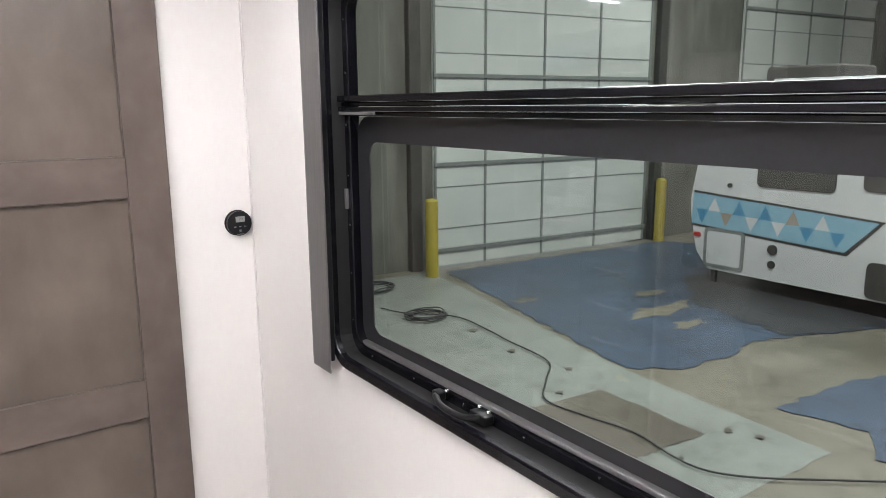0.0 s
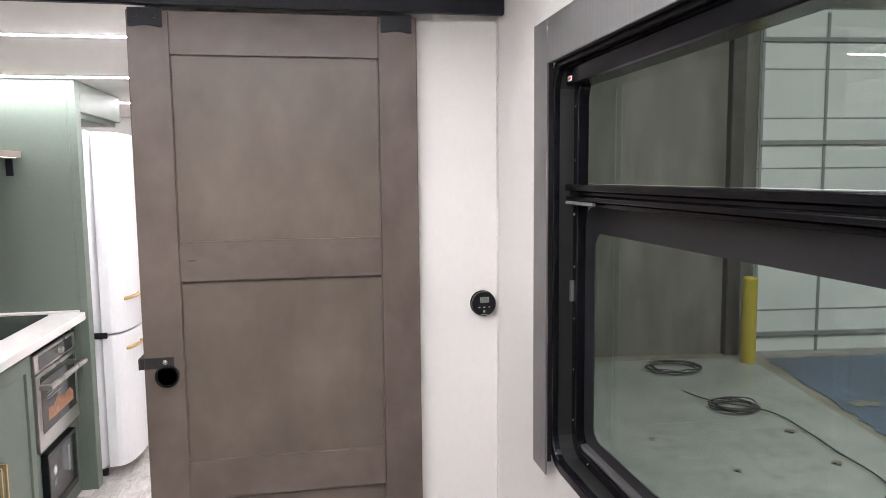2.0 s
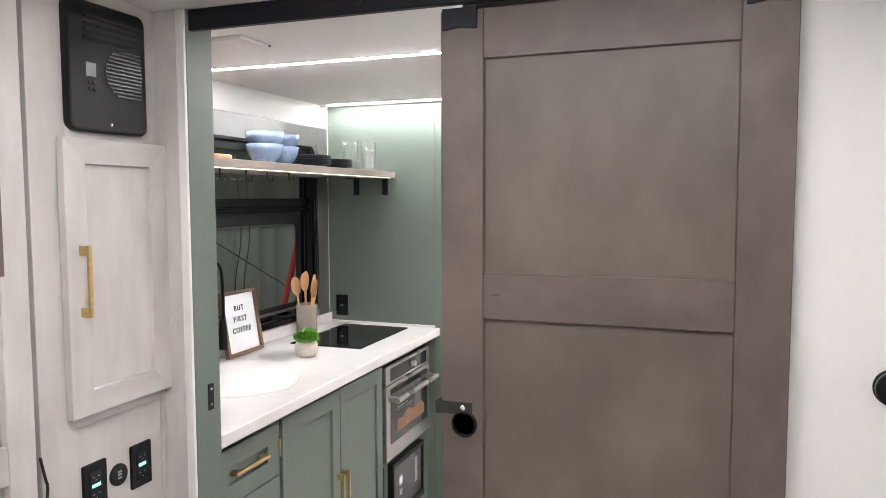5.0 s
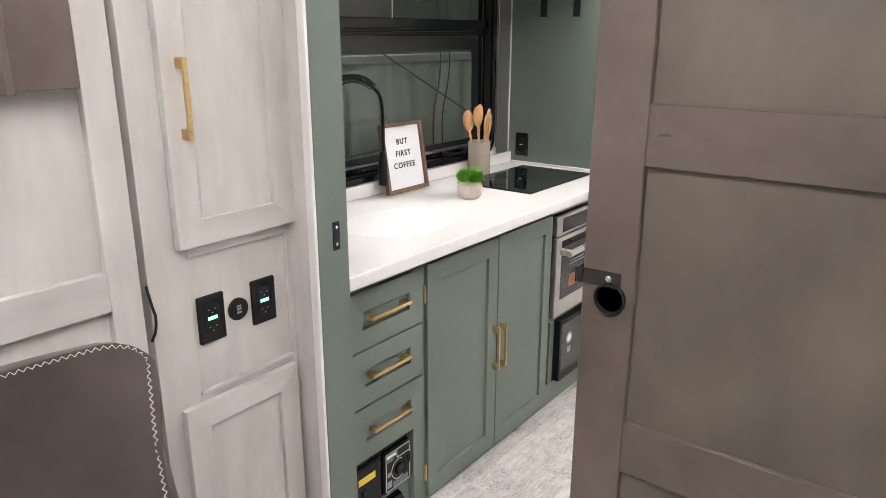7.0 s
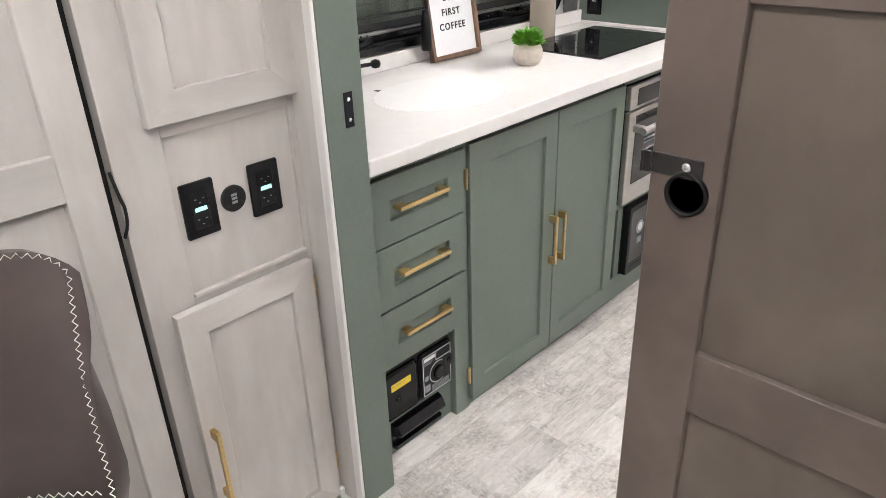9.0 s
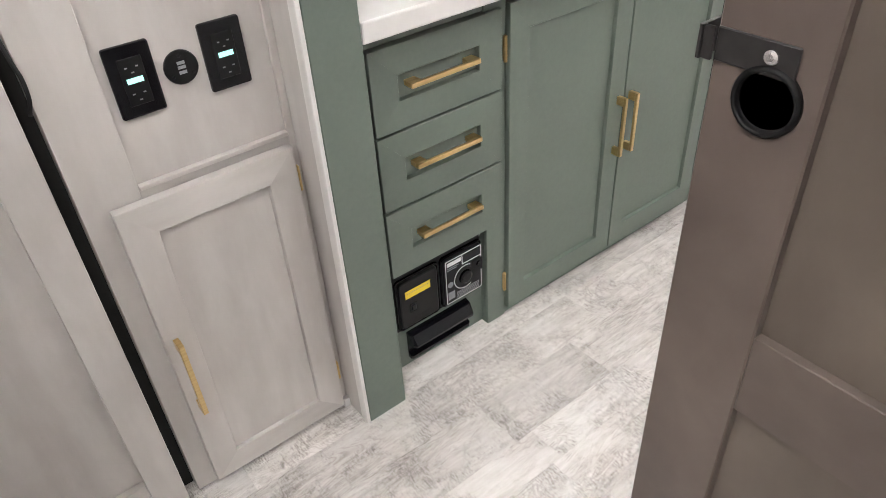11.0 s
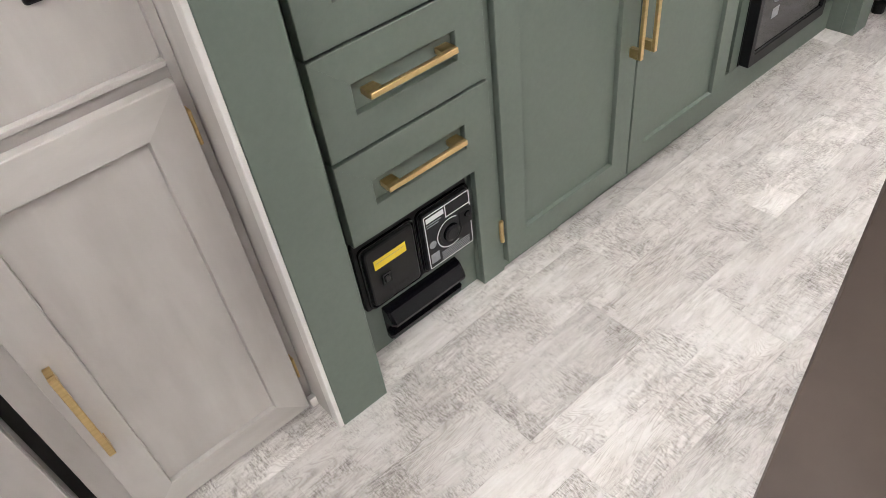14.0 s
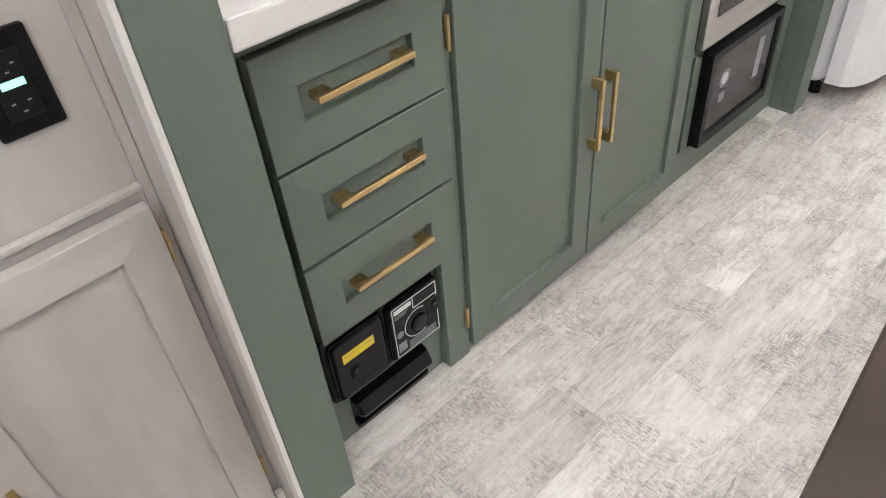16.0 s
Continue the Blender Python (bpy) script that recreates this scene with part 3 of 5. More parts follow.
for hx0, hx1 in ((-0.167, -0.087), (0.452, 0.532)):
    pts = [(hx0, 1.952), (hx0, 1.906)] + [(hx0 + 0.010 + (hx1 - hx0 - 0.02) * i / 8, 1.906 + 0.004 * math.sin(math.pi * i / 8)) for i in range(9)] + [(hx1, 1.906), (hx1, 1.952)]
    hang = part("hanger", put(prism(pts, DTH, DTH + 0.006, 0.001), MD), TRACK_BLACK, door, "black steel hanger plate")
    for k in (0.018, 0.062):
        part("bolt", disc(MD, hx0 + k, 1.932, [(0.005, DTH + 0.006), (0.005, DTH + 0.009), (0.0001, DTH + 0.0092)], 6), BLACK, hang)
track = thing("door_track", 0, -0.055, 1.953, "black steel sliding door track along the ceiling", "door track")
part("rail", solid(-0.823, XR - 0.002, -0.068, -0.0485, 1.953, H - 0.0005, 0.002), TRACK_BLACK, track)
part("roller_channel", solid(-0.823, XR - 0.002, -0.0483, -0.026, 1.960, H - 0.0005, 0.001), TRACK_BLACK, track)
for tx in (-0.70, -0.35, 0.0, 0.35, 0.70):
    part("screw", disc(facing("-y", 0, -0.068, 0), tx, 1.976, [(0.004, 0), (0.0035, 0.0015), (0.0001, 0.0018)], 10), TRACK_BLACK, track)

# thermostat
MP = facing("-y", 0.006, 0.012, 0.002)
thermo = thing("thermostat", 0.724, 0, 1.174, "round black wall thermostat with a small grey display", "thermostat")
part("mounting_ring", disc(MP, 0.724, 1.174, [(0.0355, 0), (0.0362, 0.004), (0.0355, 0.010), (0.0001, 0.0102)], 48), BLACK, thermo, "", True)
tb = part("dial", disc(MP, 0.724, 1.174, [(0.0345, 0.010), (0.0345, 0.022), (0.0330, 0.0245), (0.0001, 0.0248)], 48), BLACK_GLOSS, thermo, "glossy black dial")
part("display", slab(MP, 0.712, 0.738, 1.178, 1.194, 0.0248, 0.0252, 0), LCD_GREY, tb, "small grey display")
part("digits", put(written("72", 0.010, Matrix.Identity(4), 0.0001), MP @ Matrix.Translation((0.727, 1.186, 0.0253))), INK, tb)
for du in (-0.014, 0, 0.014):
    part("button", slab(MP, 0.724 + du - 0.003, 0.724 + du + 0.003, 1.164, 1.1665, 0.0248, 0.0253, 0), LABEL_GREY, tb)
part("symbol", slab(MP, 0.721, 0.727, 1.150, 1.157, 0.0248, 0.0253, 0), LABEL_GREY, tb)
part("marking", slab(MP, 0.714, 0.734, 1.143, 1.1455, 0.0248, 0.0253, 0), LABEL_GREY, tb)

# ---------- windows ----------


def rv_window(name, m, w, h, mull, label, latch):
    """Black-framed awning window: flange, deep channel, sash, meeting rail, dark-bordered panes. Origin at the flange's lower corner."""
    o = m @ Vector((w / 2, 0, 0))
    win = thing(name, o.x, o.y, o.z, label, "window", "", "structure")
    R = lambda i, r: rounded(i, w - i, i, h - i, r)
    part("flange", put(ring(R(0, 0.075), R(0.024, 0.055), 0, 0.016, 0.004), m), BLACK_GLOSS, win)
    part("channel", put(ring(R(0.018, 0.060), R(0.0235, 0.055), -0.055, -0.0005), m), RUBBER, win)
    sash = part("sash", put(ring(R(0.0238, 0.055), R(0.046, 0.045), -0.055, -0.030, 0.003), m), BLACK_GLOSS, win)
    bar = bmesh.new()
    for v0, v1, w1 in ((mull[0], mull[0] + 0.010, -0.022), (mull[0] + 0.010, mull[0] + 0.020, -0.012), (mull[0] + 0.020, mull[0] + 0.030, -0.020), (mull[0] + 0.030, mull[1], -0.010)):
        solid(0.030, w - 0.030, v0, v1 - 0.0008, -0.054, w1, 0.002, 2, bar)
    part("meeting_rail", put(bar, m), BLACK_GLOSS, win)
    lo = rounded(0.046, w - 0.046, 0.046, mull[0] - 0.001, 0.045)
    li = rounded(0.094, w - 0.094, 0.080, mull[0] - 0.055, 0.035)
    part("glass_border", put(ring(lo, li, -0.0535, -0.0505), m), FRIT, win, "dark printed glass border")
    part("ledge", slab(m, 0.060, w - 0.060, 0.046, 0.056, -0.052, -0.036, 0.003, 2), GREY_METAL, win)
    for v0, v1 in ((0.050, mull[0] - 0.002), (mull[1], h - 0.046)):
        g = part("pane", slab(m, 0.046, w - 0.046, v0, v1, -0.0500 - 0.008, -0.0545, 0), WINDOW_GLASS, win, "tinted window pane")
        g.visible_shadow = False
    part("top_bar", slab(m, 0.05, w - 0.05, h - 0.062, h - 0.026, -0.054, -0.003, 0.003), BLACK_GLOSS, win)
    for lu in latch:
        lever = bmesh.new()
        solid(lu, lu + 0.022, 0.028, 0.046, -0.030, -0.010, 0.003, 2, lever)
        join(lever, tube(spline([(lu + 0.010, 0.038, -0.012), (lu + 0.05, 0.034, 0.004), (lu + 0.11, 0.034, 0.004), (lu + 0.15, 0.042, -0.010)], 6), 0.0065, 8))
        solid(lu + 0.12, lu + 0.165, 0.030, 0.048, -0.030, -0.008, 0.003, 2, lever)
        lt = part("latch", put(lever, m), BLACK, win, "black window latch lever", True)
        for k, vv in ((0.030, 0.050), (0.130, 0.052), (0.155, 0.050)):
            part("pin", disc(m, lu + k, vv, [(0.0035, -0.028), (0.0035, -0.022), (0.002, -0.020), (0.0001, -0.020)], 8), SCREW, lt)
    for k in range(7):
        part("screw", disc(m, 0.035, 0.10 + k * (h - 0.2) / 6, [(0.0028, -0.030), (0.0024, -0.0285), (0.0001, -0.028)], 8), SCREW, sash)
    for k in range(9):
        part("screw", disc(m, 0.12 + k * (w - 0.24) / 8, 0.035, [(0.0028, -0.030), (0.0024, -0.0285), (0.0001, -0.028)], 8), SCREW, sash)
    part("slide_catch", slab(m, 0.028, 0.034, 0.36, 0.405, -0.030, -0.022, 0.001), GREY_METAL, sash)
    part("catch_lever", slab(m, 0.046, 0.190, mull[0] + 0.003, mull[0] + 0.009, -0.012, -0.005, 0.001), GREY_METAL, sash)
    return win


MR = facing("-x", XR, WIN_R[1], WIN_R[2])
rv = rv_window("window_1", MR, WIN_R[1] - WIN_R[0], WIN_R[3] - WIN_R[2], (0.566, 0.610), "large black-framed tinted awning window in the side wall", (0.38, 1.05))
part("sticker", slab(MR, 0.062, 0.084, 0.816, 0.826, -0.003, -0.0025, 0), LABEL_WHITE, rv, "small white and red sticker")
part("sticker", slab(MR, 0.065, 0.081, 0.8185, 0.8235, -0.0024, -0.0022, 0), RED_STICKER, rv)
MK = facing("+x", XL, WIN_K[0], WIN_K[2])
rv_window("window_2", MK, WIN_K[1] - WIN_K[0], WIN_K[3] - WIN_K[2], (0.518, 0.585), "black-framed kitchen window above the counter", (0.22, 1.02))


def valance(name, m, w, top, bottom, wide, proud, label):
    """A metal shade surround: a face strip down each side and across the top, with a black inner return."""
    o = m @ Vector((w / 2, 0, 0))
    val = thing(name, o.x, o.y, o.z, label, "window valance")
    for u0, u1, iu in ((-wide, 0, 0), (w, w + wide, w)):
        part("side_strip", slab(m, u0, u1, bottom, top, proud - 0.004, proud, 0.001), GREY_METAL, val)
        part("side_return", slab(m, iu - 0.002 if u0 < 0 else iu, iu if u0 < 0 else iu + 0.002, bottom + 0.03, top, 0.0165, proud - 0.0045, 0), BLACK, val)
    part("top_strip", slab(m, 0.0005, w - 0.0005, top - wide, top, proud - 0.004, proud, 0.001), GREY_METAL, val)
    part("top_return", slab(m, 0.002, w - 0.002, top - wide, top - wide + 0.002, 0.0165, proud - 0.0045, 0), BLACK, val)
    part("top_cover", slab(m, -wide, w + wide, top + 0.0003, top + 0.0023, 0.001, proud, 0), GREY_METAL, val)
    return val


valance("window_valance", facing("-x", XR, -0.498, WIN_R[2]), 1.53, 0.945, -0.022, 0.088, 0.030, "grey metal shade surround round the large window")
valance("window_valance", facing("+x", XL, 0.30, WIN_K[2]), 1.285, 0.93, 0.0, 0.095, 0.022, "grey metal shade surround round the kitchen window")

# ---------- grey storage column ----------
MG = facing("+x", XG, 0, 0)
GW = (GREY_WOOD, GREY_WOOD_H)
col = thing("storage_cabinet", -1.17, -0.267, 0, "tall whitewashed wood cabinet with two panelled doors and outlets", "cabinet")
gy0, gy1 = -0.4545, -0.0847
part("carcass", solid(XL + 0.002, XG - 0.031, gy0, gy1, 0.0005, H - 0.001, 0), GREY_WOOD, col)
for u0, u1, v0, v1 in ((gy0, -0.3622, 0, H), (-0.0978, gy1, 0, H)):
    part("stile", solid(XG - 0.0305, XG, u0, u1, v0 + 0.0005, v1 - 0.001, 0.0008), GREY_WOOD, col)
for v0, v1 in ((0, 0.714), (1.030, H)):
    part("rail", solid(XG - 0.0305, XG - 0.0002, -0.362, -0.098, v0 + 0.0005, v1 - 0.001, 0.0008), GREY_WOOD_H, col)
part("recessed_panel", solid(XG - 0.030, XG - 0.007, -0.3615, -0.0985, 0.7145, 1.0295, 0), GREY_WOOD, col)
part("sill_strip", solid(XG - 0.0065, XG + 0.006, -0.3615, -0.0985, 0.7146, 0.722, 0.001), GREY_WOOD_H, col)
MGD = MG @ Matrix.Translation((0, 0, 0.0035))
d1 = shaker("door", col, MGD, -0.389, -0.082, 1.057, 1.671, 0.058, 0.056, 0.0185, 0.010, GW)
bar_handle(d1, MG, -0.353, 1.280, -0.353, 1.438, 0.022)
d2 = shaker("door", col, MGD, -0.415, -0.103, 0.024, 0.700, 0.056, 0.056, 0.0185, 0.010, GW)
bar_handle(d2, MG, -0.395, 0.248, -0.395, 0.428, 0.022)
for dd, hv in ((d2, 0.634), (d2, 0.135)):
    hg = part("hinge", solid(-0.9085, -0.8905, -0.1026, -0.0975, hv - 0.026, hv + 0.026, 0.0016), BRASS, dd, "brass hinge")
    for k in (-0.020, 0.020):
        part("hinge_screw", solid(-0.9000, -0.8950, -0.0974, -0.0968, hv + k - 0.0025, hv + k + 0.0025, 0), RUBBER, hg)


def outlet(name, m, u, v, w, label, lit=True, su=0.034, sv=0.0545):
    o = m @ Vector((u, v, w))
    out = thing(name, o.x, o.y, o.z, label, "outlet")
    plate = part("plate", put(prism(rounded(u - su, u + su, v - sv, v + sv, 0.004, 3), w, w + 0.006, 0.003, 2), m), BLACK_GLOSS, out)
    part("insert", slab(m, u - su * 0.52, u + su * 0.52, v - sv * 0.66, v + sv * 0.66, w + 0.0055, w + 0.0075, 0.0008), BLACK, plate)
    if lit:
        part("display", slab(m, u - 0.012, u + 0.012, v - 0.002, v + 0.006, w + 0.0075, w + 0.0079, 0), TEAL_LCD, plate, "small lit teal display")
        for du, dv in ((-0.008, 0.022), (0.008, 0.022), (-0.008, -0.018), (0.008, -0.018), (0, 0.014), (0, -0.028)):
            part("slot", slab(m, u + du - 0.002, u + du + 0.002, v + dv - 0.001, v + dv + 0.001, w + 0.0075, w + 0.0078, 0), LABEL_GREY, plate)
    else:
        part("switch_mark", slab(m, u - 0.008, u + 0.008, v - 0.002, v + 0.001, w + 0.0075, w + 0.0079, 0), LABEL_WHITE, plate)
    return out


MO = facing("+x", XG - 0.007, 0, 0)
outlet("power_outlet", MO, -0.3145, 0.882, 0, "glossy black double power outlet with a lit teal display")
outlet("power_outlet", MO, -0.172, 0.881, 0, "glossy black double power outlet with a lit teal display")
usb = thing("usb_outlet", XG - 0.012, -0.239, 0.883, "round black charging outlet with three screws", "outlet")
part("face", disc(MO, -0.2435, 0.881, [(0.0265, 0), (0.0265, 0.004), (0.025, 0.006), (0.0001, 0.0062)], 36), BLACK, usb)
for dv in (0.007, 0, -0.008):
    part("port", slab(MO, -0.2495, -0.2375, 0.881 + dv - 0.0015, 0.883 + dv + 0.0015, 0.006, 0.0066, 0), LABEL_GREY, usb)
for a in (90, 215, 325):
    screw(usb, MO, -0.2435 + 0.019 * math.cos(radians(a)), 0.881 + 0.019 * math.sin(radians(a)), 0.006, 0.0026, BLACK)

# black wall heater over the door
heat = thing("wall_heater", XG, -0.25, 1.688, "black wall heater with a round fan grille and buttons", "heater")
part("housing", put(prism(rounded(-0.365, -0.138, 1.688, 1.972, 0.022, 5), 0, 0.020, 0.006, 2), MG), BLACK, heat)
part("duct", slab(MG, -0.325, -0.165, 1.885, 1.945, 0.020, 0.0212, 0), RUBBER, heat)
for k in range(4):
    part("louvre", put(prism([(-0.322, 0), (-0.168, 0), (-0.168, 0.004), (-0.322, 0.004)], 0.020, 0.026), MG @ Matrix.Translation((0, 1.892 + 0.014 * k, 0))), BLACK, heat)
for k in range(13):
    v = 1.772 + 0.0085 * k
    half = math.sqrt(max(0, 0.055 ** 2 - (v - 1.822) ** 2))
    if half > 0.004:
        part("grille_bar", slab(MG, -0.213 - half, -0.213 + max(half, 0.052), v, v + 0.004, 0.020, 0.025, 0.0005), BLACK_GLOSS, heat)
part("display", slab(MG, -0.318, -0.292, 1.808, 1.838, 0.020, 0.0215, 0), LCD_GREY, heat)
for du, dv in ((-0.311, 1.795), (-0.299, 1.795), (-0.311, 1.780), (-0.299, 1.780)):
    part("button", disc(MG, du, dv, [(0.004, 0.020), (0.0035, 0.0225), (0.0001, 0.0227)], 10), BLACK_GLOSS, heat)
screw(heat, MG, -0.252, 1.706, 0.020, 0.004)

# slide-out panel beyond the black seal
structure("seal_seam", solid(XG - 0.060, XG - 0.030, -0.4775, -0.4550, 0, H - 0.001, 0), RUBBER, "black rubber slide-out seal", "seal")
slide = thing("wall_panel", -1.0, -0.95, 0, "whitewashed wood slide-out wall with recessed panels", "wall panel", "", "structure")
MS = facing("+x", -0.935, 0, 0)
sy0 = -1.55
part("backing", solid(-0.955, -0.9135, sy0, -0.478, 0, H - 0.001, 0), GREY_WOOD, slide)
MS = facing("+x", -0.9132, 0, 0)
for u0, u1 in ((-0.541, -0.4785), (-1.08, -1.02), (sy0, -1.49)):
    part("stile", slab(MS, u0, u1, 0.001, H - 0.002, 0, 0.018, 0.0015), GREY_WOOD, slide)
for u0, u1 in ((-1.0198, -0.5412), (-1.4898, -1.0802)):
    for v0, v1 in ((0.001, 0.12), (0.973, 1.050), (H - 0.09, H - 0.002)):
        part("rail", slab(MS, u0, u1, v0, v1, 0, 0.0177, 0.0012), GREY_WOOD_H, slide)
cord = tube(spline([(-0.905, -0.4625, 1.00), (-0.898, -0.458, 0.955), (-0.896, -0.455, 0.935), (-0.900, -0.456, 0.905), (-0.908, -0.462, 0.88)], 6), 0.003, 8)
whole("pull_strap", cord, RUBBER, "short black strap hanging from the slide-out seal", "strap", smooth=True)
box = thing("wall_box", -0.85, -0.625, 1.392, "grey-brown wood valance box hanging on the slide-out wall", "valance")
part("front", solid(-0.872, -0.862, -0.690, -0.5565, 1.392, 1.94, 0.001), TAUPE, box)
part("side", solid(-0.8945, -0.8725, -0.568, -0.5565, 1.392, 1.94, 0.001), TAUPE, box)
part("end", solid(-0.8945, -0.79, -0.703, -0.6905, 1.392, 1.94, 0.001), TAUPE, box)

# ---------- leather dining chair ----------
chair = thing("dining_chair", -0.355, -0.945, 0, "brown leather chair with white zigzag stitching and a tall backrest", "chair")


def back_edge(z):
    """Where the side edge of the backrest runs, by height."""
    t = (1.044 - z) / 0.267
    return Vector((-0.595 + 0.120 * min(t, 1) ** 1.1 - 0.07 * max(0, t - 1) if t > 0 else -0.595, -0.653 - 0.036 * max(t, 0), z))


def back_surface(s, z):
    e = back_edge(z)
    half = 0.255 + (1.012 - z) * 0.06
    yc = e.y - half
    y = yc + half * s
    deep = (e.x + 0.615) * 0.72 + 0.03
    x = e.x - deep * (1 - abs(s) ** 2.4)
    d = max(0.0, 0.055 - half * (1 - abs(s)))
    drop = (0.055 - math.sqrt(max(0.0, 0.055 ** 2 - d * d))) * 0.85 * max(0, min(1, (z - 0.882) / 0.16))
    return Vector((x, y, z - drop))


rows_s = [math.sin(math.pi / 2 * (-1 + 2 * i / 24)) for i in range(25)]
rows_z = [0.47 + 0.574 * i / 18 for i in range(19)]
b = bmesh.new()
grid = [[b.verts.new(back_surface(s, z)) for s in rows_s] for z in rows_z]
for g0, g1 in zip(grid, grid[1:]):
    for i in range(24):
        b.faces.new((g0[i], g0[i + 1], g1[i + 1], g1[i]))
bmesh.ops.recalc_face_normals(b, faces=b.faces)
bk = part("backrest", b, LEATHER, chair, "", True)
so = bk.modifiers.new("solid", "SOLIDIFY")
so.thickness, so.offset = 0.035, 0.0
bv = bk.modifiers.new("bevel", "BEVEL")
bv.width, bv.segments, bv.limit_method = 0.008, 3, "ANGLE"
seat = solid(-0.575, -0.115, -1.195, -0.715, 0.40, 0.48, 0.035, 4)
part("seat", seat, LEATHER, chair, "", True)
for lx, ly in ((-0.555, -1.165), (-0.555, -0.745), (-0.155, -1.165), (-0.155, -0.745)):
    part("leg", tube([(lx, ly, 0.41), (lx + (0.02 if lx > -0.35 else -0.02), ly, 0.0)], [0.016, 0.011], 10), TRACK_BLACK, chair)


def on_back(s, z, off=0.0185):
    """A point just proud of the sitter's side of the backrest."""
    p = back_surface(s, z)
    n = (back_surface(s - 0.01, z) - p).cross(back_surface(s, z - 0.004) - p).normalized()
    return p + (n if n.x > 0 else -n) * off


def zigzag(path, name, parent, step=0.0055, wide=0.0028, out=Vector((0, 0, 0))):
    """A zigzag stitch along path."""
    pts = spline(path, 10)
    length = [0.0]
    for p, q in zip(pts, pts[1:]):
        length.append(length[-1] + (q - p).length)
    zz, k, d = [], 0, 0.0
    for i in range(len(pts) - 1):
        while d <= length[i + 1]:
            f = (d - length[i]) / max(1e-9, length[i + 1] - length[i])
            along = (pts[i + 1] - pts[i]).normalized()
            side = along.cross(Vector((1, -0.6, 0.3)).normalized()).normalized()
            zz.append(pts[i].lerp(pts[i + 1], f) + side * (wide if k % 2 else -wide) + out)
            k, d = k + 1, d + step
    return part(name, tube(zz, 0.0008, 5), THREAD, parent, "white zigzag stitching")


edge = [on_back(0.982, z, 0.0175) for z in (0.52, 0.63, 0.72, 0.777, 0.842, 0.912, 0.972, 1.007, 1.028)]
edge += [on_back(s, 1.039, 0.0175) for s in (0.94, 0.86, 0.78, 0.6, 0.4, 0.2, 0.0, -0.3)]
zigzag(edge, "stitching", bk)
zigzag([on_back(s, 0.774) for s in (0.95, 0.8, 0.6, 0.3)], "stitching", bk)

# ---------- kitchen run ----------
MKF = facing("+x", -0.900, 0, 0)
GG = (GREEN, GREEN)
base = thing("drawer_cabinet", -1.15, 0.21, 0, "sage green base cabinet with three drawers over a vacuum port", "cabinet")
b = solid(XL + 0.002, -0.985, 0.0275, 0.0645, 0.001, 0.8612, 0)
solid(-0.9845, -0.9112, 0.0275, 0.0650, 0.001, 0.300, 0, 1, b)
solid(XL + 0.002, -0.9005, 0.3365, 0.3960, 0.001, 0.8612, 0, 1, b)
solid(XL + 0.002, -0.9005, 0.0650, 0.3360, 0.829, 0.8612, 0, 1, b)
solid(XL + 0.002, -0.9112, 0.0650, 0.3360, 0.001, 0.300, 0, 1, b)
solid(XL + 0.002, -0.985, 0.0650, 0.3360, 0.300, 0.829, 0, 1, b)
part("body", b, GREEN, base)
part("stile", slab(MKF, 0.3368, 0.3955, 0.001, 0.8612, 0, 0.012, 0.001), GREEN, base)
part("top_rail", slab(MKF, 0.0300, 0.3363, 0.826, 0.8612, 0, 0.010, 0.001), GREEN, base)
for v0, v1 in ((0.657, 0.824), (0.486, 0.652), (0.316, 0.480)):
    dr = shaker("drawer", base, MKF, 0.060, 0.376, v0, v1, 0.060, 0.058, 0.022, 0.011, GG)
    vm = (v0 + v1) / 2 + 0.003
    bar_handle(dr, MKF, 0.138, vm, 0.306, vm, 0.012)
for hv in (0.124, 0.738):
    hinge(base, MKF, 0.3925, hv, 0.012)

sinkcab = thing("sink_cabinet", -1.15, 0.78, 0, "sage green base cabinet with two panelled doors", "cabinet")
b = solid(XL + 0.002, -0.9005, 0.3965, 1.172, 0.001, 0.8612, 0)
part("body", b, GREEN, sinkcab)
part("toe_rail", slab(MKF, 0.3965, 1.172, 0.001, 0.026, 0, 0.006, 0.001), GREEN, sinkcab)
part("top_rail", slab(MKF, 0.3965, 1.172, 0.836, 0.8612, 0, 0.006, 0.001), GREEN, sinkcab)
dl = shaker("door", sinkcab, MKF, 0.399, 0.785, 0.033, 0.828, 0.056, 0.062, 0.022, 0.010, GG)
drr = shaker("door", sinkcab, MKF, 0.790, 1.160, 0.033, 0.828, 0.052, 0.062, 0.022, 0.010, GG)
bar_handle(dl, MKF, 0.764, 0.350, 0.764, 0.512, 0.022)
bar_handle(drr, MKF, 0.808, 0.350, 0.808, 0.512, 0.022)

ovencab = thing("oven_cabinet", -1.15, 1.45, 0, "sage green base cabinet round the oven", "cabinet")
for y0, y1, z0, z1 in ((1.1725, 1.178, 0.001, 0.8612), (1.178, 1.7235, 0.820, 0.8612), (1.178, 1.7235, 0.375, 0.395), (1.178, 1.7235, 0.001, 0.100),
                       (1.205, 1.240, 0.1005, 0.3745), (1.610, 1.7235, 0.1005, 0.3745), (1.700, 1.7235, 0.395, 0.820), (1.178, 1.188, 0.395, 0.820)):
    part("rail" if y1 - y0 > 0.3 else "stile", solid(-0.925, -0.894, y0 + 0.0003, y1 - 0.0003, z0, z1 - 0.0002, 0.0004), GREEN, ovencab)
part("recess_panel", solid(-0.945, -0.926, 1.1785, 1.2047, 0.1005, 0.3745, 0), GREEN, ovencab)
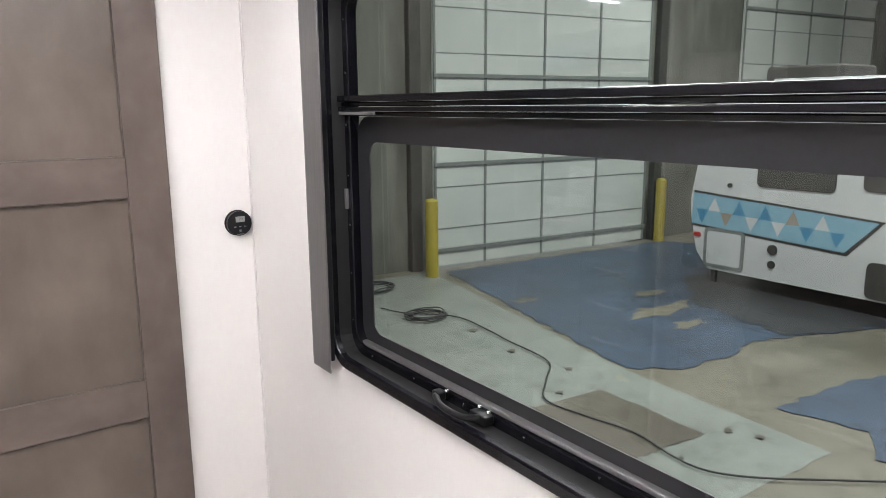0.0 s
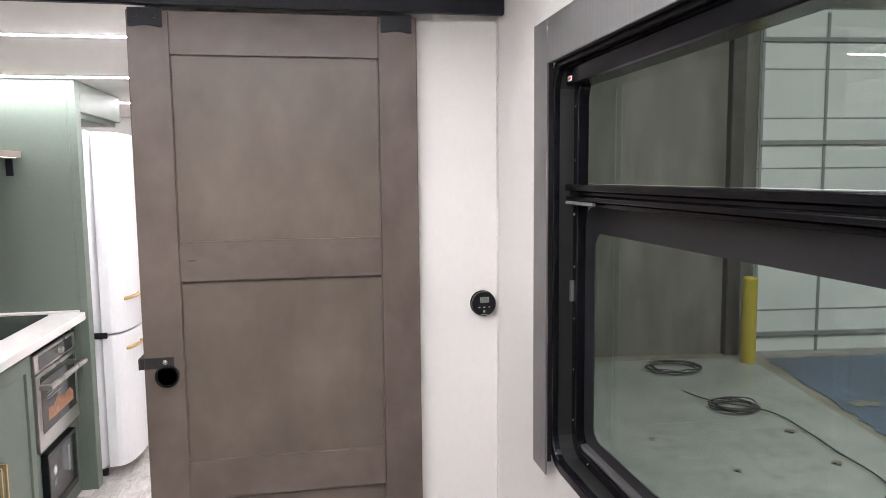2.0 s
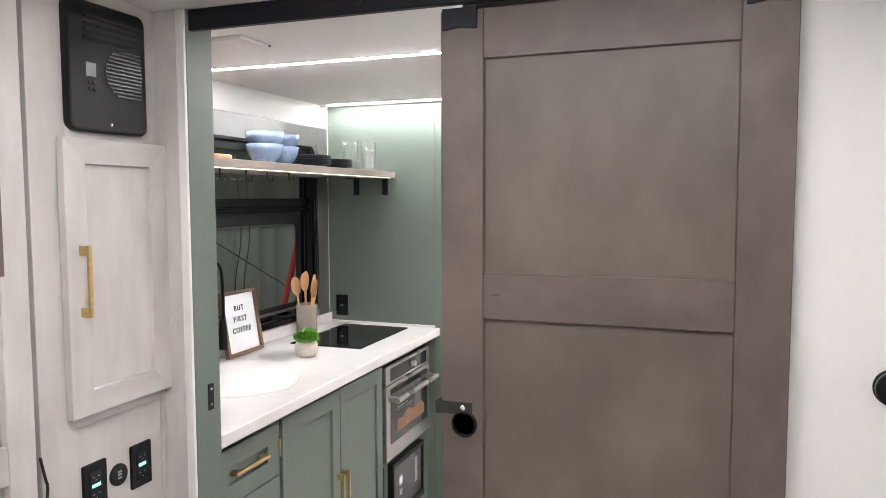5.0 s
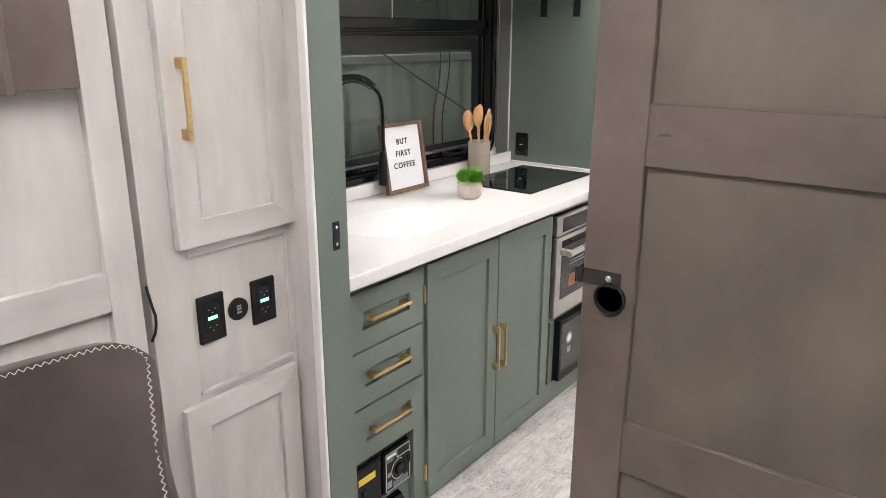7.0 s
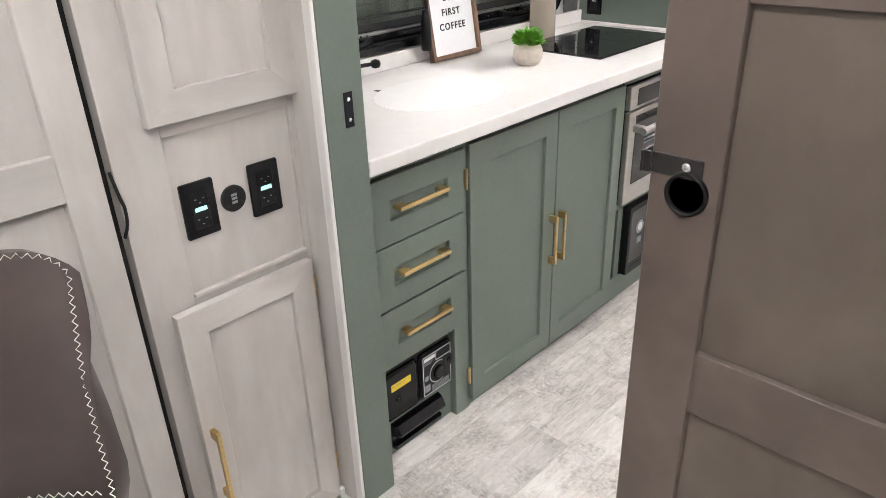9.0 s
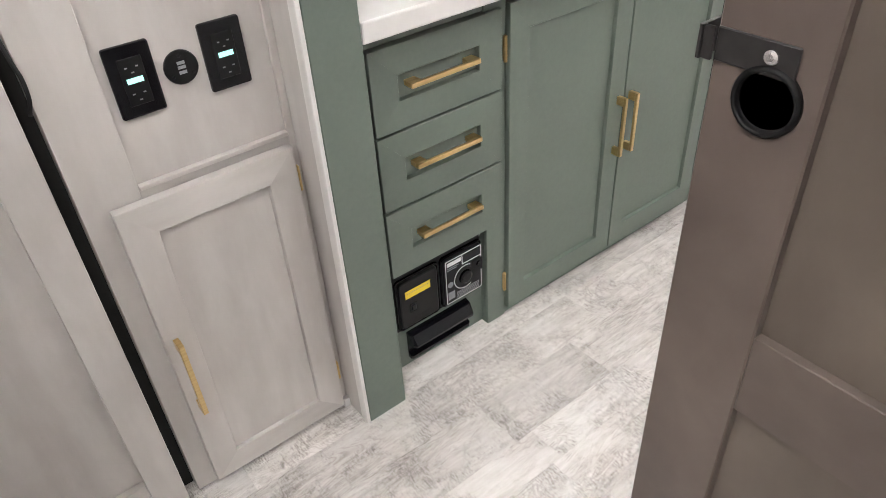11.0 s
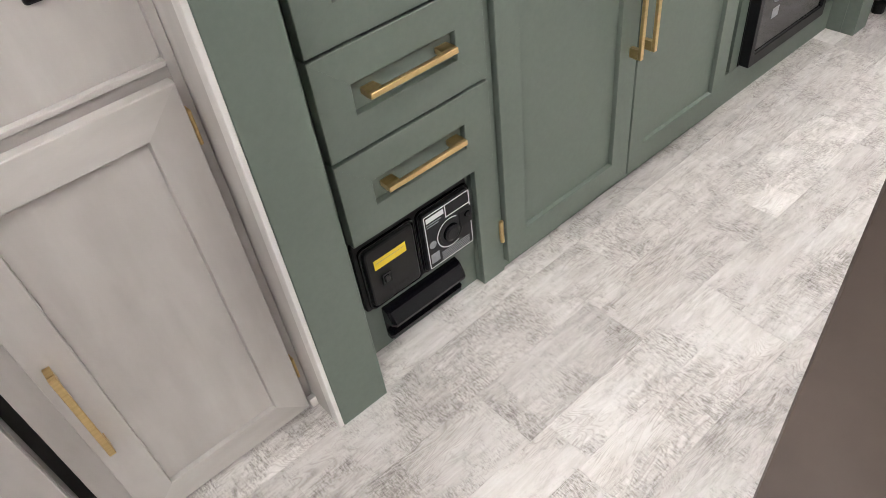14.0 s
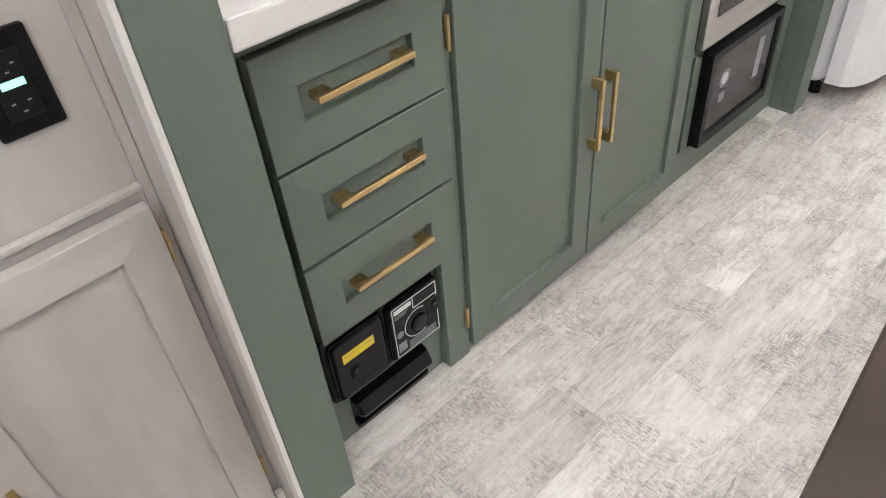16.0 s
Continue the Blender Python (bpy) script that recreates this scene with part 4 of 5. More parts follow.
part("side", solid(XL + 0.002, -0.9255, 1.1725, 1.1780, 0.001, 0.8612, 0), GREEN, ovencab)
part("back", solid(XL + 0.002, -1.30, 1.1785, 1.7230, 0.1005, 0.8195, 0), GREEN, ovencab)

MOV = facing("+x", -0.893, 0, 0)
oven = thing("oven", -1.1, 1.445, 0.397, "stainless steel built-in oven with a bar handle and dark glass door", "oven")
part("case", solid(-1.28, -0.8935, 1.192, 1.697, 0.400, 0.815, 0), BLACK, oven)
part("control_panel", slab(MOV, 1.190, 1.699, 0.735, 0.814, 0, 0.018, 0.002), STEEL, oven)
part("control_glass", slab(MOV, 1.235, 1.655, 0.745, 0.802, 0.018, 0.0195, 0.0005), OVEN_GLASS, oven)
part("dial", disc(MOV, 1.48, 0.775, [(0.015, 0.0195), (0.014, 0.036), (0.012, 0.038), (0.0001, 0.038)], 20), STEEL, oven)
od = part("oven_door", slab(MOV, 1.190, 1.699, 0.400, 0.728, 0.001, 0.020, 0.002), STEEL, oven, "stainless steel oven door")
part("door_glass", slab(MOV, 1.232, 1.660, 0.468, 0.712, 0.020, 0.0215, 0.0005), OVEN_GLASS, od, "dark oven glass")
part("photo_sticker", put(prism([(1.30, 0.505), (1.62, 0.505), (1.62, 0.545), (1.58, 0.572), (1.50, 0.560), (1.42, 0.580), (1.36, 0.556), (1.30, 0.560)], 0.0215, 0.0219), MOV), PHOTO, od, "food photo sticker")
for k in range(4):
    part("print", slab(MOV, 1.30, 1.42 + 0.05 * (k % 2), 0.640 - 0.014 * k, 0.646 - 0.014 * k, 0.0215, 0.0218, 0), LABEL_GREY, od)
hb = tube([(-0.828, 1.205, 0.672), (-0.828, 1.685, 0.672)], 0.012, 14)
for yy in (1.225, 1.665):
    solid(-0.873, -0.832, yy - 0.012, yy + 0.012, 0.660, 0.684, 0.003, 1, hb)
part("oven_handle", hb, STEEL, od, "round steel bar handle")

MMW = facing("+x", -0.892, 0, 0)
appl = thing("appliance_panel", -1.0, 1.425, 0.098, "black glass-fronted appliance under the oven with a round sticker", "appliance")
part("case", solid(-1.2, -0.8925, 1.2415, 1.6085, 0.1015, 0.3735, 0), BLACK, appl)
part("bezel", put(ring(rounded(1.243, 1.607, 0.103, 0.372, 0.006, 3), rounded(1.262, 1.588, 0.135, 0.352, 0.004, 3), 0, 0.026, 0.002), MMW), BLACK, appl)
part("front_glass", slab(MMW, 1.263, 1.587, 0.136, 0.351, 0.002, 0.020, 0), OVEN_GLASS, appl)
part("round_sticker", disc(MMW, 1.335, 0.272, [(0.026, 0.020), (0.026, 0.0205), (0.0001, 0.0205)], 28), LABEL_GREY, appl)
part("inner_print", disc(MMW, 1.335, 0.272, [(0.016, 0.0205), (0.016, 0.0208), (0.0001, 0.0208)], 20), LABEL_WHITE, appl)
part("print", slab(MMW, 1.320, 1.350, 0.205, 0.232, 0.020, 0.0205, 0), LABEL_GREY, appl)
part("print", slab(MMW, 1.50, 1.53, 0.20, 0.32, 0.020, 0.0205, 0), LABEL_GREY, appl)

# countertop with its rim, hob, sink lid
top = thing("countertop", -1.13, 0.88, 0.86, "white solid-surface kitchen counter with a low upstand", "countertop")
part("slab", solid(XL + 0.001, -0.826, 0.0245, 1.7240, 0.8620, 0.9000, 0.004, 2), COUNTER, top)
part("upstand", solid(XL + 0.001, XL + 0.016, 0.0275, 1.7240, 0.9003, 0.950, 0.003, 2), COUNTER, top)
part("upstand", solid(XL + 0.017, -0.850, 1.7140, 1.7240, 0.9003, 0.910, 0.002, 1), COUNTER, top)
lid = [(-1.095 + 0.165 * math.cos(radians(7.5 * i)), 0.525 + 0.200 * math.sin(radians(7.5 * i))) for i in range(48)]
whole("sink_cover", prism(lid, 0.9001, 0.9022, 0.0018, 2), SINK_WHITE, "white oval sink cover lying flush in the counter", "sink cover")
notch = put(prism([(0, 0), (0.030, 0.004), (0.022, 0.018), (0.004, 0.010)], 0, 0.0012), Matrix.Translation((-1.262, 0.428, 0.9004)))
whole("sink_notch", notch, RUBBER, "small dark finger notch beside the sink cover", "notch")
hob = thing("cooktop", -1.14, 1.39, 0.9003, "black glass induction cooktop set on the white counter", "cooktop")
part("glass_top", solid(-1.312, -0.966, 1.137, 1.648, 0.9003, 0.9065, 0.0015), HOB_GLASS, hob)
for hx, hy, hr in ((-1.19, 1.27, 0.075), (-1.12, 1.50, 0.085)):
    part("cook_zone", put(ring([(hr * math.cos(radians(a)), hr * math.sin(radians(a))) for a in range(0, 360, 8)],
                               [((hr - 0.004) * math.cos(radians(a)), (hr - 0.004) * math.sin(radians(a))) for a in range(0, 360, 8)], 0, 0.0003),
                          Matrix.Translation((hx, hy, 0.9066))), HOB_MARK, hob)
for k in range(5):
    part("touch_mark", solid(-1.000, -0.994, 1.30 + 0.05 * k, 1.312 + 0.05 * k, 0.9066, 0.9069, 0), HOB_MARK, hob)

# vacuum port and dust inlet
MV = facing("+x", -0.911, -0.008, 0)
vac = thing("vacuum_port", -0.91, 0.205, 0.15, "black wall vacuum unit with a yellow sticker and printed label", "vacuum")
part("backplate", put(prism(rounded(0.0720, 0.3345, 0.130, 0.300, 0.008, 3), 0, 0.008, 0.003, 2), MV), BLACK, vac)
for u0, u1 in ((0.080, 0.204), (0.209, 0.334)):
    part("cover_rim", put(ring(rounded(u0, u1, 0.134, 0.284, 0.012, 4), rounded(u0 + 0.004, u1 - 0.004, 0.138, 0.280, 0.010, 4), 0.008, 0.014, 0.0015), MV), BLACK_GLOSS, vac)
part("left_cover", put(prism(rounded(0.087, 0.197, 0.141, 0.277, 0.010, 4), 0.008, 0.018, 0.004, 2), MV), BLACK, vac)
part("right_cover", put(prism(rounded(0.214, 0.329, 0.139, 0.279, 0.008, 4), 0.008, 0.020, 0.003, 2), MV), BLACK, vac)
part("sticker", slab(MV, 0.103, 0.174, 0.227, 0.249, 0.018, 0.0185, 0), YELLOW, vac, "yellow sticker")
part("sticker_line", slab(MV, 0.106, 0.171, 0.2405, 0.2413, 0.0185, 0.0187, 0), LABEL_GREY, vac)
part("switch", slab(MV, 0.112, 0.133, 0.183, 0.208, 0.018, 0.0205, 0.001), BLACK_GLOSS, vac)
part("switch_rocker", slab(MV, 0.117, 0.128, 0.188, 0.203, 0.0205, 0.0235, 0.0015), RUBBER, vac)
for k in range(5):
    part("embossing", slab(MV, 0.122 + 0.010 * k, 0.129 + 0.010 * k, 0.156, 0.162, 0.018, 0.0188, 0), RUBBER, vac)
CP = (0.277, 0.203)                             # centre of the hose port
lab = part("label", put(ring(rounded(0.2185, 0.3285, 0.144, 0.2735, 0.003, 3), rounded(0.2205, 0.3265, 0.146, 0.2715, 0.002, 3), 0.020, 0.0204), MV), LABEL_WHITE, vac, "white printed label outline")
part("header_line", slab(MV, 0.2705, 0.3265, 0.2430, 0.2450, 0.020, 0.0204, 0), LABEL_WHITE, lab)
part("header_line", slab(MV, 0.2685, 0.2705, 0.2430, 0.2715, 0.020, 0.0204, 0), LABEL_WHITE, lab)
part("wordmark", slab(MV, 0.2235, 0.2655, 0.256, 0.267, 0.020, 0.0204, 0), LABEL_WHITE, lab, "plain white wordmark bar")
for k in range(2):
    part("print", slab(MV, 0.2235, 0.258 - 0.006 * k, 0.2495 - 0.0055 * k, 0.2520 - 0.0055 * k, 0.020, 0.0204, 0), LABEL_GREY, lab)
for k in range(5):
    part("print", slab(MV, 0.250, 0.320, 0.1655 - 0.0042 * k, 0.1675 - 0.0042 * k, 0.020, 0.0204, 0), LABEL_GREY, lab)
part("seal_print", disc(MV, 0.232, 0.200, [(0.0085, 0.020), (0.0085, 0.0204), (0.0001, 0.0204)], 18), LABEL_GREY, lab)
part("square_print", slab(MV, 0.2235, 0.244, 0.155, 0.178, 0.020, 0.0204, 0), LABEL_GREY, lab)
arc_pts = [(CP[0] + r * math.cos(radians(a)), CP[1] + r * math.sin(radians(a))) for r, span in ((0.034, range(60, 301, 10)), (0.0322, range(300, 59, -10))) for a in span]
part("arc_print", put(prism(arc_pts, 0.020, 0.0204), MV), LABEL_WHITE, lab)
part("port_well", disc(MV, CP[0], CP[1], [(0.030, 0.0195), (0.030, 0.0208), (0.027, 0.0212), (0.026, 0.0203), (0.0001, 0.0203)], 36), RUBBER, vac)
part("port_cap", disc(MV, CP[0], CP[1], [(0.019, 0.0203), (0.018, 0.026), (0.013, 0.028), (0.0001, 0.028)], 28), BLACK_GLOSS, vac, "round hose port cap")
part("release_key", slab(MV, 0.297, 0.330, 0.200, 0.238, 0.020, 0.0235, 0.002), RUBBER, vac)
part("release_pin", disc(MV, 0.317, 0.224, [(0.007, 0.0235), (0.006, 0.0265), (0.0001, 0.0265)], 12), BLACK_GLOSS, vac)
pan = thing("dust_inlet", -0.905, 0.19, 0.045, "black plastic dust sweep inlet above the floor", "dust inlet")
lip = bmesh.new()
sec = [(0.0, 0.030), (0.016, 0.030), (0.017, 0.040), (0.004, 0.044), (0.004, 0.072), (0.034, 0.078), (0.036, 0.086), (0.020, 0.108), (0.0, 0.112)]
for i, yy in enumerate((0.098, 0.104, 0.278, 0.284)):
    for w, z in sec:
        k = 0.75 if i in (0, 3) else 1.0
        lip.verts.new((-0.911 + w * k, yy, z))
lip.verts.ensure_lookup_table()
n8 = len(sec)
for i in range(3):
    for j in range(n8):
        a = i * n8 + j
        c = i * n8 + (j + 1) % n8
        lip.faces.new((lip.verts[a], lip.verts[c], lip.verts[c + n8], lip.verts[a + n8]))
lip.faces.new([lip.verts[j] for j in range(n8)])
lip.faces.new([lip.verts[3 * n8 + j] for j in reversed(range(n8))])
bmesh.ops.recalc_face_normals(lip, faces=lip.faces)
part("scoop", lip, BLACK_GLOSS, pan)

# tall end panel and fridge cupboard
endp = thing("tall_panel", -1.1, 1.76, 0, "sage green full-height panel closing the kitchen run", "panel")
part("panel", solid(XL + 0.001, -0.852, 1.7245, 1.760, 0, H - 0.001, 0.001), GREEN, endp)
part("edge_post", solid(-0.8517, -0.815, 1.7245, 1.800, 0, H - 0.001, 0.0015), GREEN, endp)
overf = thing("upper_cupboard", -1.1, 2.16, 1.80, "sage green cupboard over the fridge", "cabinet")
part("body", solid(XL + 0.001, -0.845, 1.801, 2.54, 1.835, H - 0.001, 0.001), GREEN, overf)
part("lip", solid(-0.8448, -0.815, 1.801, 2.54, 1.86, H - 0.001, 0.001), GREEN, overf)
# black block fills the fridge recess, its shade put into the colour
structure("fridge_recess", solid(XL + 0.001, -1.30, 1.761, 2.54, 0.0, 1.834, 0), RUBBER, "black block painting the shade in the recess behind the fridge", "recess")
fr = thing("fridge", -1.0, 2.16, 0.02, "glossy white retro two-door fridge with brass handles", "fridge")
fbody = solid(-1.28, -0.800, 1.862, 2.46, 0.035, 1.785, 0.05, 5)
part("body", fbody, FRIDGE_WHITE, fr, "", True)
for z0, z1 in ((0.060, 0.748), (0.757, 1.770)):
    fd = bmesh.new()
    pts = [(-0.796, 1.862)] + [(-0.796 + 0.125 * math.sin(radians(90 * i / 10)) ** 0.55, 1.862 + 0.299 * (1 - math.cos(radians(90 * i / 10)))) for i in range(1, 11)]
    pts += [(-0.671 if i == 0 else -0.796 + 0.125 * math.sin(radians(90 - 9 * i)) ** 0.55 if i < 10 else -0.796, 2.161 + 0.299 * (1 - math.cos(radians(90)) - math.cos(radians(9 * i)) + 0)) for i in range(1, 11)]
    fd = prism(pts, z0, z1, 0.012, 3)
    bmesh.ops.remove_doubles(fd, verts=fd.verts, dist=1e-5)
    dd = part("fridge_door", fd, FRIDGE_WHITE, fr, "rounded white fridge door")
    hz = z1 - 0.085 if z0 < 0.5 else z0 + 0.165
    part("fridge_handle", tube(spline([(-0.715, 1.935, hz), (-0.690, 1.945, hz + 0.002), (-0.660, 2.02, hz + 0.004), (-0.655, 2.09, hz + 0.004), (-0.676, 2.12, hz)], 5), 0.010, 10), BRASS, dd, "brass handle", True)
    if z0 < 0.5:
        part("label_plate", solid(-0.692, -0.688, 2.02, 2.06, 0.50, 0.57, 0), LABEL_GREY, dd)
part("hinge_bracket", solid(-0.83, -0.770, 1.850, 1.8615, 0.735, 0.765, 0.001), TRACK_BLACK, fr)
for fy in (1.90, 2.42):
    part("foot", lathe([(0.018, 0), (0.018, 0.036)], -0.83, fy, 0.0, 12), BLACK, fr)

# floating shelf with its brackets, hooks and dishes
sh = thing("wall_shelf", -1.25, 0.95, 1.64, "grey-brown wooden shelf across the kitchen window", "shelf")
part("board", solid(XL + 0.024, -1.062, 0.16, 1.7225, 1.640, 1.668, 0.002), SHELF_WOOD, sh)
for bx in (-1.275, -1.115):
    bb = solid(bx - 0.016, bx + 0.016, 1.7165, 1.7235, 1.555, 1.6395, 0.002)
    solid(bx - 0.016, bx + 0.016, 1.655 - 0.03, 1.7165, 1.634, 1.6397, 0.001, 1, bb)
    part("bracket", bb, TRACK_BLACK, sh, "black steel shelf bracket")
part("led_tape", solid(-1.082, -1.076, 0.17, 1.70, 1.6370, 1.6398, 0), LED_SMALL, sh, "thin warm light strip")
for hy in (0.27, 0.405, 0.548, 0.677, 0.818):
    hk = tube(spline([(-1.10, hy, 1.6395), (-1.10, hy, 1.618), (-1.10, hy + 0.010, 1.603), (-1.10, hy + 0.026, 1.602), (-1.10, hy + 0.033, 1.617)], 5), 0.0034, 8)
    h = whole("hook", hk, BLACK, "small black hook under the wooden shelf", "hook", "hooks under the shelf", smooth=True)


def bowl(x, y, z, r, hgt):
    p = [(r * 0.45, 0), (r * 0.5, 0.004), (r * 0.80, hgt * 0.35), (r * 0.96, hgt * 0.7), (r, hgt), (r * 0.965, hgt), (r * 0.9, hgt * 0.7), (r * 0.5, hgt * 0.15), (0.0001, hgt * 0.12)]
    return whole("bowl", lathe(p, x, y, z, 36), BOWL_BLUE, "blue glazed bowl stacked on the wooden shelf", "bowl", "blue bowls", smooth=True)


def plate(x, y, z, r):
    p = [(r * 0.55, 0), (r * 0.6, 0.002), (r * 0.97, 0.012), (r, 0.015), (r * 0.97, 0.0155), (r * 0.62, 0.006), (0.0001, 0.005)]
    return whole("plate", lathe(p, x, y, z, 40), PLATE_DARK, "dark glazed plate stacked on the wooden shelf", "plate", "dark plates", smooth=True)


for bx, by in ((-1.19, 0.795), (-1.215, 0.945)):
    bowl(bx, by, 1.668, 0.070, 0.076)
    bowl(bx, by, 1.668 + 0.046, 0.072, 0.076)
for k in range(5):
    plate(-1.155, 1.085, 1.668 + 0.0085 * k, 0.080)
for k in range(4):
    plate(-1.150, 1.270, 1.668 + 0.0085 * k, 0.080)
for gx, gy in ((-1.17, 1.455), (-1.135, 1.575)):
    gp = [(0.0001, 0.0), (0.030, 0.0), (0.032, 0.004), (0.038, 0.138), (0.0365, 0.138), (0.0305, 0.014), (0.0001, 0.012)]
    whole("drinking_glass", lathe(gp, gx, gy, 1.668, 28), CLEAR, "clear tumbler glass on the wooden shelf", "glass", "tumblers", smooth=True)
whole("cutting_board", put(prism(rounded(-0.11, 0.11, -0.07, 0.07, 0.05, 6), 0, 0.016, 0.004, 2), Matrix.Translation((-1.20, 0.42, 1.6685))), SPOON_WOOD, "pale wooden board lying on the shelf", "board")

# letter board
sign = thing("framed_sign", -1.385, 0.908, 0.9003, "walnut-framed white sign with black letters on the counter", "sign")
lean = Matrix.Translation((-1.385, 0.905, 0.9006)) @ Matrix.Rotation(radians(-9), 4, "Y") @ Matrix(((0, 0, 1, 0), (1, 0, 0, 0), (0, 1, 0, 0), (0, 0, 0, 1)))
SW, SH = 0.118, 0.262
part("backing", slab(lean, -SW + 0.006, SW - 0.006, 0.006, SH - 0.006, 0.002, 0.008, 0), PAPER, sign, "white card")
for u0, u1, v0, v1 in ((-SW, -SW + 0.014, 0, SH), (SW - 0.014, SW, 0, SH), (-SW + 0.0142, SW - 0.0142, 0, 0.014), (-SW + 0.0142, SW - 0.0142, SH - 0.014, SH)):
    part("frame_bar", slab(lean, u0, u1, v0, v1, 0, 0.020, 0.001), FRAME_WOOD, sign, "walnut frame")
for word, v in (("BUT", 0.190), ("FIRST", 0.145), ("COFFEE", 0.100)):
    part("word", written(word, 0.030, lean @ Matrix.Translation((0, v, 0.0086)), 0.0006, 0.02), INK, sign, "black letters")

# crock of spoons
crock = thing("utensil_crock", -1.367, 1.372, 0.9003, "cloudy glass jar full of wooden spoons", "utensil crock")
part("jar", lathe([(0.046, 0), (0.048, 0.003), (0.048, 0.140), (0.046, 0.143), (0.043, 0.141), (0.043, 0.02), (0.0001, 0.018)], -1.367, 1.372, 0.9003, 32), CROCK, crock, "", True)
random.seed(4)
for k, (du, dv, tilt, tall) in enumerate(((-0.024, -0.006, -6, 0.268), (-0.008, 0.012, -2, 0.282), (0.006, -0.010, 2, 0.288), (0.024, 0.004, 6, 0.272), (0.002, 0.018, 4, 0.25), (-0.016, 0.016, -4, 0.258))):
    sp = tube([(0, 0, 0.03), (0, 0, tall - 0.065)], [0.004, 0.0055], 8)
    head = bmesh.new()
    bmesh.ops.create_uvsphere(head, u_segments=14, v_segments=9, radius=1.0)
    head.transform(Matrix.Translation((0, 0, tall - 0.035)) @ Matrix.Diagonal((0.008, 0.026, 0.044, 1)))
    join(sp, head)
    put(sp, Matrix.Translation((-1.367 + dv, 1.372 + du * 0.7, 0.9003)) @ Matrix.Rotation(radians(-tilt), 4, "X") @ Matrix.Rotation(radians(3 * (k - 2)), 4, "Y") @ Matrix.Rotation(radians(15 * (k - 2)), 4, "Z"))
    whole("wooden_spoon", sp, SPOON_WOOD, "pale wooden spoon standing in the glass jar", "spoon", "spoons in the crock", smooth=True)

# little plant
plant = thing("potted_plant", -1.118, 0.952, 0.9003, "small bright green plant in a round beige pot", "plant")
part("pot", lathe([(0.030, 0), (0.040, 0.008), (0.047, 0.028), (0.046, 0.048), (0.039, 0.063), (0.036, 0.063), (0.036, 0.055), (0.0001, 0.054)], -1.118, 0.952, 0.9003, 32), POT, plant, "", True)
lv = bmesh.new()
for k in range(560):
    a, e = random.uniform(0, 2 * math.pi), random.uniform(0.05, 1.0)
    rad = 0.052 * math.sqrt(1 - 0.55 * e * e)
    tip = Vector((rad * math.cos(a) * random.uniform(0.75, 1.2), rad * math.sin(a) * random.uniform(0.75, 1.2), 0.010 + 0.046 * e * random.uniform(0.7, 1.1)))
    rootp = tip * 0.55
    side = Vector((-math.sin(a), math.cos(a), random.uniform(-0.6, 0.6))).normalized() * 0.0048
    mid = tip * 0.8 + Vector((0, 0, 0.004))
    o = Vector((-1.118, 0.952, 0.955))
    q = [lv.verts.new(o + p) for p in (rootp, mid - side, tip + Vector((0, 0, random.uniform(-0.003, 0.005))), mid + side)]
    lv.faces.new(q)
part("foliage", lv, LEAF, plant, "dense small leaves")

# spring tap
tap = thing("kitchen_tap", -1.385, 0.455, 0.9003, "black spring-neck kitchen tap beside the window", "tap")
part("post", lathe([(0.026, 0), (0.026, 0.006), (0.017, 0.012), (0.015, 0.10), (0.012, 0.26), (0.0001, 0.262)], -1.385, 0.455, 0.9003, 20), BLACK, tap, "", True)
arc = spline([(-1.385, 0.455, 1.15), (-1.385, 0.462, 1.23), (-1.385, 0.505, 1.300), (-1.385, 0.575, 1.332), (-1.385, 0.655, 1.334), (-1.385, 0.728, 1.302), (-1.385, 0.772, 1.245), (-1.385, 0.778, 1.06)], 10)
part("hose", tube(arc, 0.0065, 10), BLACK, tap, "", True)
coil = []
for i in range(0, 50):
    p, q = arc[i], arc[i + 1]
    d = (q - p).normalized()
    s1 = Vector((1, 0, 0))
    s2 = d.cross(s1)
    for j in range(6):
        an = 2 * math.pi * (i * 6 + j) / 12
        coil.append(p.lerp(q, j / 6) + 0.0135 * (math.cos(an) * s1 + math.sin(an) * s2))
part("spring", tube(coil, 0.0028, 5), BLACK, tap, "black coil spring")
part("spray_head", lathe([(0.0001, 0), (0.017, 0.0), (0.018, 0.02), (0.016, 0.085), (0.011, 0.118), (0.009, 0.125), (0.0001, 0.126)], -1.385, 0.772, 0.945, 18), BLACK, tap, "", True)
part("holder_arm", tube([(-1.385, 0.455, 1.075), (-1.385, 0.765, 1.075)], 0.004, 8), BLACK, tap)
part("lever_arm", tube([(-1.385, 0.455, 0.945), (-1.355, 0.515, 0.949)], 0.006, 8), BLACK, tap)
part("lever_ball", lathe([(0.0001, 0), (0.012, 0.004), (0.016, 0.014), (0.012, 0.024), (0.0001, 0.028)], -1.350, 0.520, 0.935, 16), BLACK, tap, "", True)

MEND = facing("-y", 0, 1.7243, 0)
outlet("wall_outlet", MEND, -1.366, 0.988, 0, "black wall outlet on the green end panel", False, 0.033, 0.053)

# ---------- ceiling lights ----------


